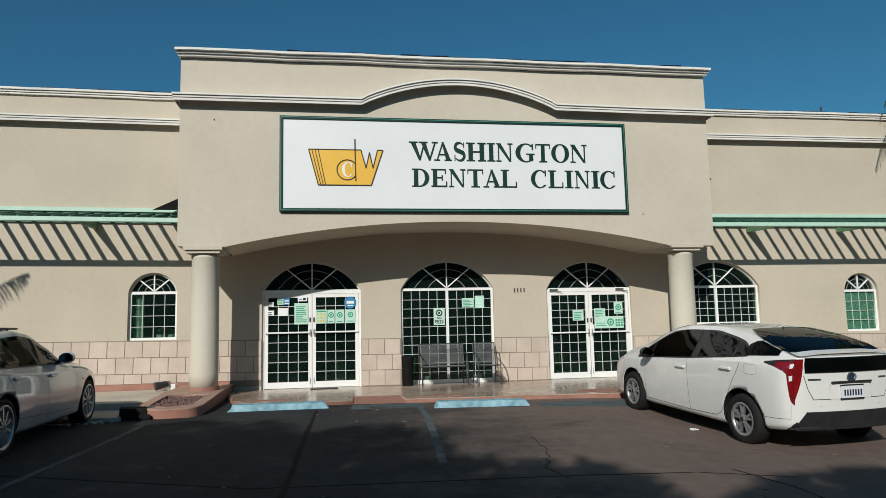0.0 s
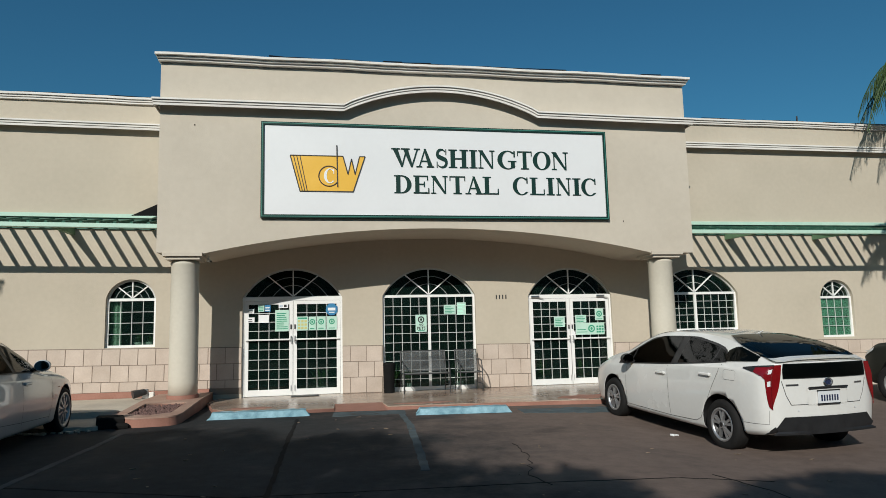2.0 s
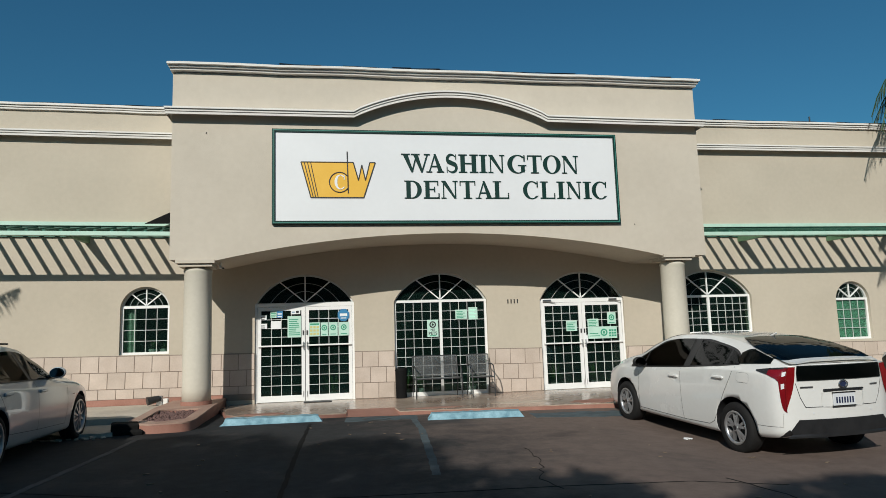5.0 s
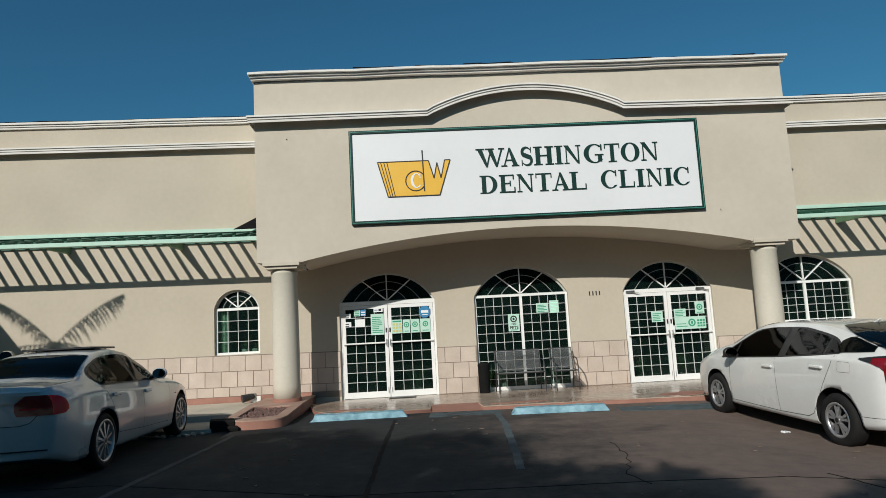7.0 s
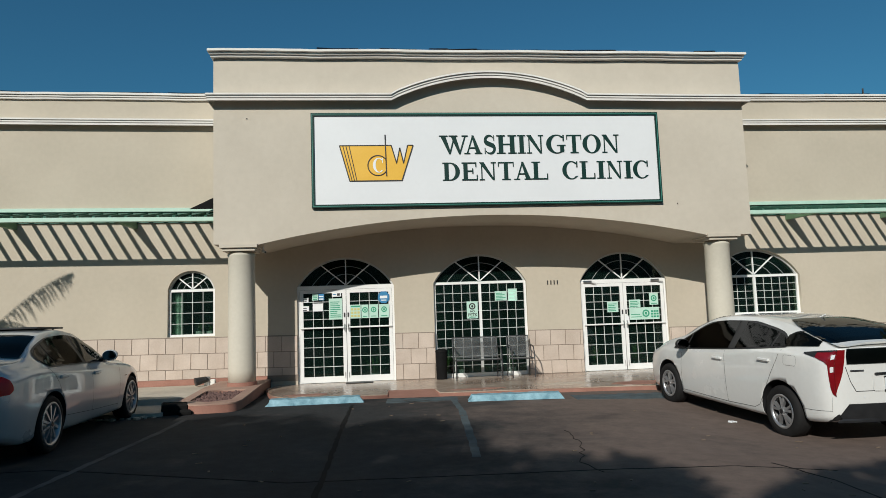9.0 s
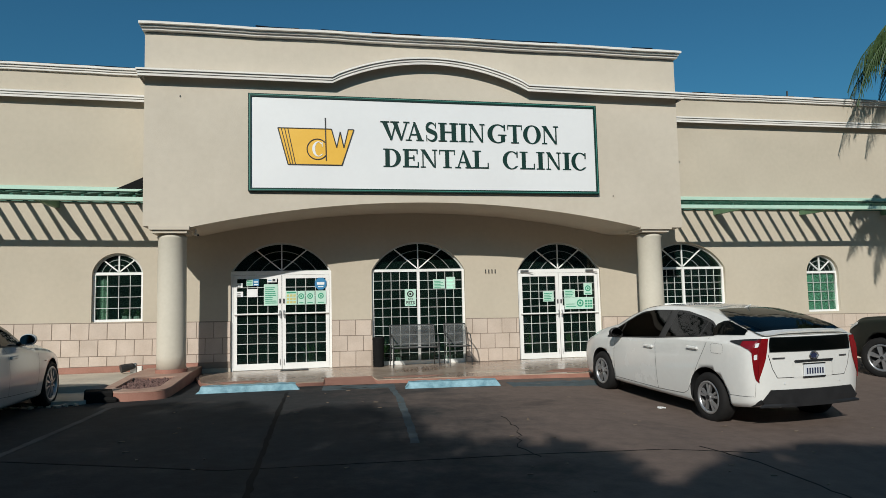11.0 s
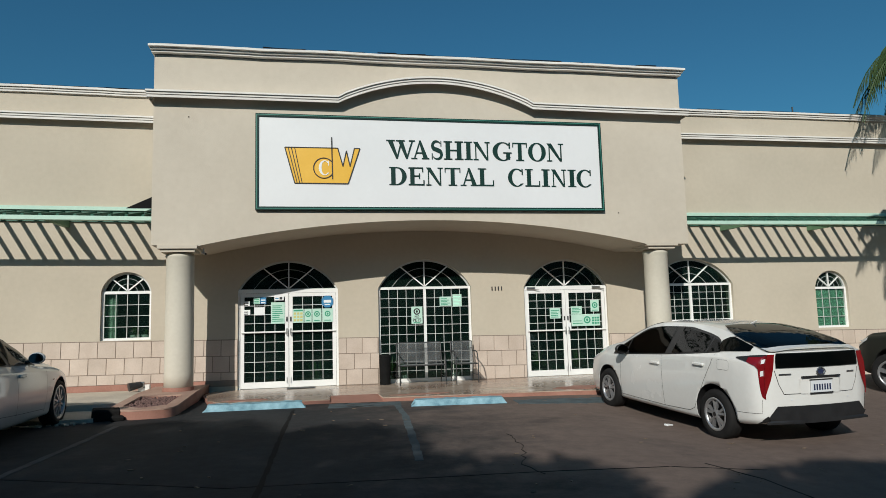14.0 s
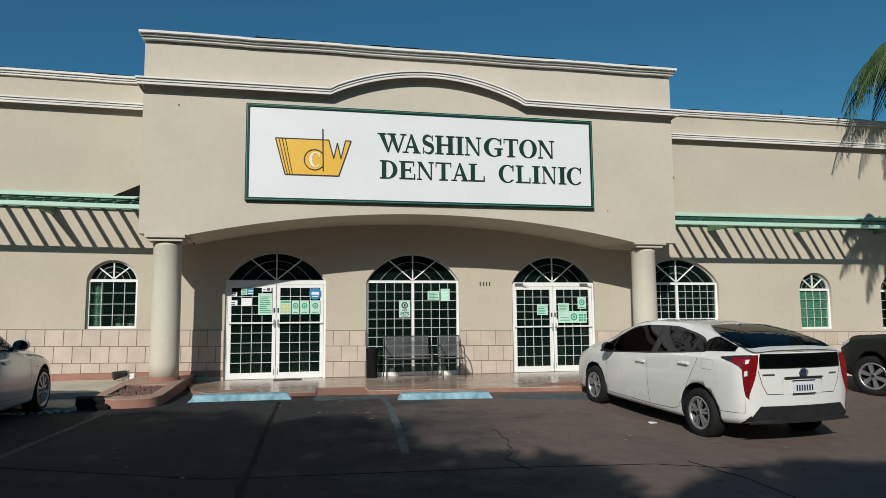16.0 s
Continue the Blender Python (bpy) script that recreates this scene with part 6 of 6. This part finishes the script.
        wheel(c, 1.38, sg * 0.885, 0.33, 0.248, 10)
        wheel(c, -1.38, sg * 0.885, 0.33, 0.248, 10)
    part("windscreen", s.top_patch(0.70, -0.06, line((0.70, 0.64), (-0.06, 0.53))), CARGLASS, c)
    part("rear_glass", s.top_patch(-1.08, -1.67, line((-1.08, 0.54), (-1.67, 0.64)), 0.008), CARGLASS, c)
    bm = bmesh.new()
    box(bm, (-0.66, -0.44, -0.012), (0.08, 0.44, 0.012), 0.008, Matrix.Translation((-0.12, 0, 1.440)) @ Matrix.Rotation(radians(1.0), 4, 'Y'))
    part("sunroof", bm, TRIM, c, "dark tilted sunroof panel")
    bm = bmesh.new()
    for x in (-0.12, -0.60):
        for y in (-0.34, 0.34):
            rod(bm, (x, y, s.height(x, y) - 0.01), (x, y, 1.438), 0.012)
    part("sunroof_arms", bm, TRIM, c)
    bm = bmesh.new()
    box(bm, (-1.06, -0.03, 1.345), (-0.93, 0.03, 1.405), 0.02)
    part("antenna", bm, P, c)
    number_plate(c, s, 0.745, 0.872, 0.16, True)
    bm = bmesh.new()
    for pts in ([(-0.60, 0.76), (-0.52, 0.68), (-0.42, 0.655), (0.42, 0.655), (0.52, 0.68), (0.60, 0.76)],):
        for (ya, za), (yb, zb) in zip(pts, pts[1:]):
            for i in range(10):
                p, q = [(ya + (yb - ya) * k / 10, za + (zb - za) * k / 10) for k in (i, i + 1)]
                rod(bm, (s.end(*p) - 0.001, *p), (s.end(*q) - 0.001, *q), 0.004, None, 4)
    part("boot_seam", bm, TRIM, c)
    part("boot_trim", s.end_patch(0.888, 0.904, lambda z: -0.37, lambda z: 0.37, 0.016), CHROME, c, "chrome strip above the plate")
    part("bumper_line", s.end_patch(0.385, 0.40, lambda z: -0.70, lambda z: 0.70, 0.014), TRIM, c)
    bm = bmesh.new()
    rod(bm, (s.end(0, 0.965) - 0.002, 0, 0.965), (s.end(0, 0.965) - 0.014, 0, 0.965), 0.042, None, 20)
    part("badge", bm, TRIM, c, "round dark badge")
    part("badge_bar", s.end_patch(0.935, 0.96, lambda z: -0.50, lambda z: -0.36, 0.006), CHROME, c)
    part("cabin", boxed((-1.0, -0.60, 0.5), (0.3, 0.60, 0.84), 0.05), SEAT, c)
    # the same added tray, darkening the shade below the saloon
    bm = bmesh.new()
    box(bm, (-0.98, -0.70, 0.165), (0.98, 0.70, 0.23), 0.02)
    box(bm, (-1.9, -0.56, 0.25), (-0.9, 0.56, 0.345), 0.02)
    box(bm, (0.9, -0.56, 0.185), (2.0, 0.56, 0.29), 0.02)
    part("underbody", bm, TRIM, c, "black tray added to deepen the shade under the car")
    return c


saloon((-3.076, -5.19), 90.8)


# ---- large four-wheel drives at either end of the row
def offroader(at, turn, a, b, label, steer=0.0):
    c = thing("offroad_car", at, label, "car", "parked cars")
    c.matrix_world = parked(at, turn)
    P = mat("offroad_paint", a, b, 1.5, 0.5, 0.0, spec=0.3)
    s = Shape(
        top=((2.35, 0.86), (2.25, 0.98), (1.9, 1.07), (1.2, 1.13), (0.85, 1.18), (0.5, 1.42), (0.15, 1.66), (-0.3, 1.76), (-1.2, 1.77), (-1.9, 1.72), (-2.15, 1.55), (-2.3, 1.1)),
        belt=((2.35, 0.80), (1.9, 0.98), (1.0, 1.05), (-2.3, 1.06)),
        under=((2.35, 0.36), (2.0, 0.30), (-2.0, 0.30), (-2.3, 0.42)),
        wide=((2.35, 0.70), (2.2, 0.84), (1.9, 0.91), (1.2, 0.94), (-1.6, 0.94), (-2.1, 0.90), (-2.3, 0.82)),
        roof=((2.35, 0.55), (1.9, 0.74), (1.0, 0.78), (0.5, 0.70), (0.0, 0.64), (-1.5, 0.65), (-2.1, 0.66), (-2.3, 0.66)), bulge=0.06)
    body = part("body", s.body(), P, c, smooth=True)
    carve(body, [(wx, 0.37, 0.43, y0, y1) for wx in (1.40, -1.40) for y0, y1 in ((0.6, 1.2), (-1.2, -0.6))])
    for sg in (1, -1):
        lo, hi = line((0.95, 1.08), (-2.0, 1.10)), curve((0.95, 1.09), (0.6, 1.36), (0.2, 1.58), (-0.4, 1.65), (-1.8, 1.63), (-2.05, 1.15))
        for xa, xb in ((0.85, -0.15), (-0.23, -1.1), (-1.18, -1.95)):
            part("side_window", s.side_patch(xa, xb, lambda x: lo(x) + 0.01, lambda x: hi(x) - 0.01, sg, 0.015, cap=0.83), CARGLASS, c)
        part("seam", s.seam([(0.85, 1.05), (0.88, 0.7), (0.86, 0.36)], sg), TRIM, c)
        part("seam", s.seam([(-0.2, 1.05), (-0.2, 0.36), (0.86, 0.36)], sg), TRIM, c)
        part("headlamp", s.side_patch(1.95, 2.33, line((1.95, 0.93), (2.33, 0.74)), line((1.95, 0.98), (2.33, 0.90)), sg, 0.012, 12, 5), CLEARLENS, c)
        part("tail_lamp", s.side_patch(-2.05, -2.29, lambda x: 0.85, lambda x: 1.25, sg, 0.010, 10, 6), REDLENS, c)
        part("arch_trim", s.side_patch(0.92, -0.90, lambda x: 0.34, lambda x: 0.44, sg, 0.012), TRIM, c)
        mirror(c, 0.72, sg * 0.92, 1.16, P, sg)
        handle(c, s, -0.02, 0.93, sg, P)
        wheel(c, 1.40, sg * 0.93, 0.36, 0.235, 6, 0.24, steer)
        wheel(c, -1.40, sg * 0.93, 0.36, 0.235, 6, 0.24)
    part("windscreen", s.top_patch(0.86, 0.18, line((0.86, 0.72), (0.18, 0.62))), CARGLASS, c)
    part("rear_glass", s.top_patch(-1.95, -2.26, line((-1.95, 0.60), (-2.26, 0.62)), 0.01), CARGLASS, c)
    part("grille", s.end_patch(0.52, 0.80, lambda z: -0.48, lambda z: 0.48, 0.012, False), TRIM, c)
    part("cabin", boxed((-1.9, -0.62, 0.7), (0.6, 0.62, 1.03), 0.05), SEAT, c)
    return c


offroader((12.50, -5.95), 90, (0.010, 0.013, 0.010), (0.018, 0.021, 0.017), "dark green off-road car with its wheels turned", 24)
big = offroader((-6.98, -3.3), 90, (0.40, 0.36, 0.28), (0.46, 0.42, 0.33), "beige off-road car parked beside the saloon")
big.scale = (1.2, 1.2, 1.2)


# ---------------------------------------------------------------- small things
def potted_plant(x, y, z, h, seed):
    rr = random.Random(seed)
    p = thing("potted_plant", (x, y, z), "small green potted plant behind the glass", "plant", "indoor plants")
    bm = bmesh.new()
    bmesh.ops.create_cone(bm, cap_ends=True, segments=16, radius1=0.07, radius2=0.10, depth=0.14, matrix=pose(0, 0, 0.07))
    part("pot", bm, PAPERW, p)
    bm = bmesh.new()
    for i in range(60):
        a, lift, k = rr.uniform(0, 6.28), rr.uniform(0.2, 1.4), rr.uniform(0.4, 1) * h
        d = Vector((math.cos(a) * math.cos(lift), math.sin(a) * math.cos(lift), math.sin(lift)))
        w = d.cross(Vector((0.1, 0.2, 1))).normalized() * 0.022
        c = Vector((0, 0, 0.13))
        v = [bm.verts.new(q) for q in (c, c + d * k * 0.6 + w, c + d * k, c + d * k * 0.6 - w)]
        bm.faces.new(v)
    part("leaves", bm, LEAF, p)


tagged(part("window_ledge", boxed((-2.8, 0.301, 1.08), (-1.75, 0.60, 1.12), 0.004), PAPERW), "white indoor window ledge", "ledge")
potted_plant(-2.20, 0.44, 1.12, 0.22, 1)
potted_plant(-1.98, 0.46, 1.12, 0.16, 2)
for i, x in enumerate((3.25, 3.55, 4.75, 6.75, 7.75, 1.6)):
    potted_plant(x, 0.55, 0.04, 0.55, 3 + i)

bm = bmesh.new()
rr = random.Random(9)
for i in range(70):
    x, y = rr.uniform(-0.5, 9.5), rr.uniform(-10.5, -3.6)
    k = rr.uniform(0.012, 0.035)
    box(bm, (-k, -k * 0.4, 0.0), (k, k * 0.4, 0.006), 0, pose(x, y, grade(x, y) + 0.003, 0, 0, rr.uniform(0, 180)))
tagged(part("leaf_litter", bm, BARK), "dry leaf scraps scattered on the paving", "litter", kind="stuff")
bm = bmesh.new()
for i in range(5):
    box(bm, (-0.035, -0.012, 0.0), (0.035, 0.012, 0.015), 0.004, pose(6.42 + rr.uniform(-0.10, 0.10), -6.02 + rr.uniform(-0.05, 0.05), grade(6.4, -6.02) + 0.003, 0, 0, rr.uniform(0, 180)))
tagged(part("paper_scrap", bm, PAPERW), "crumpled white paper scrap under the car", "litter")
for x, z in ((7.98, 3.57), (-0.82, 5.42)):
    bm = bmesh.new()
    rod(bm, (x, -1.62, z), (x + 0.01, -1.599, z + 0.02), 0.008)
    tagged(part("wall_hook", bm, BLACK), "small dark hook in the stucco", "hook")
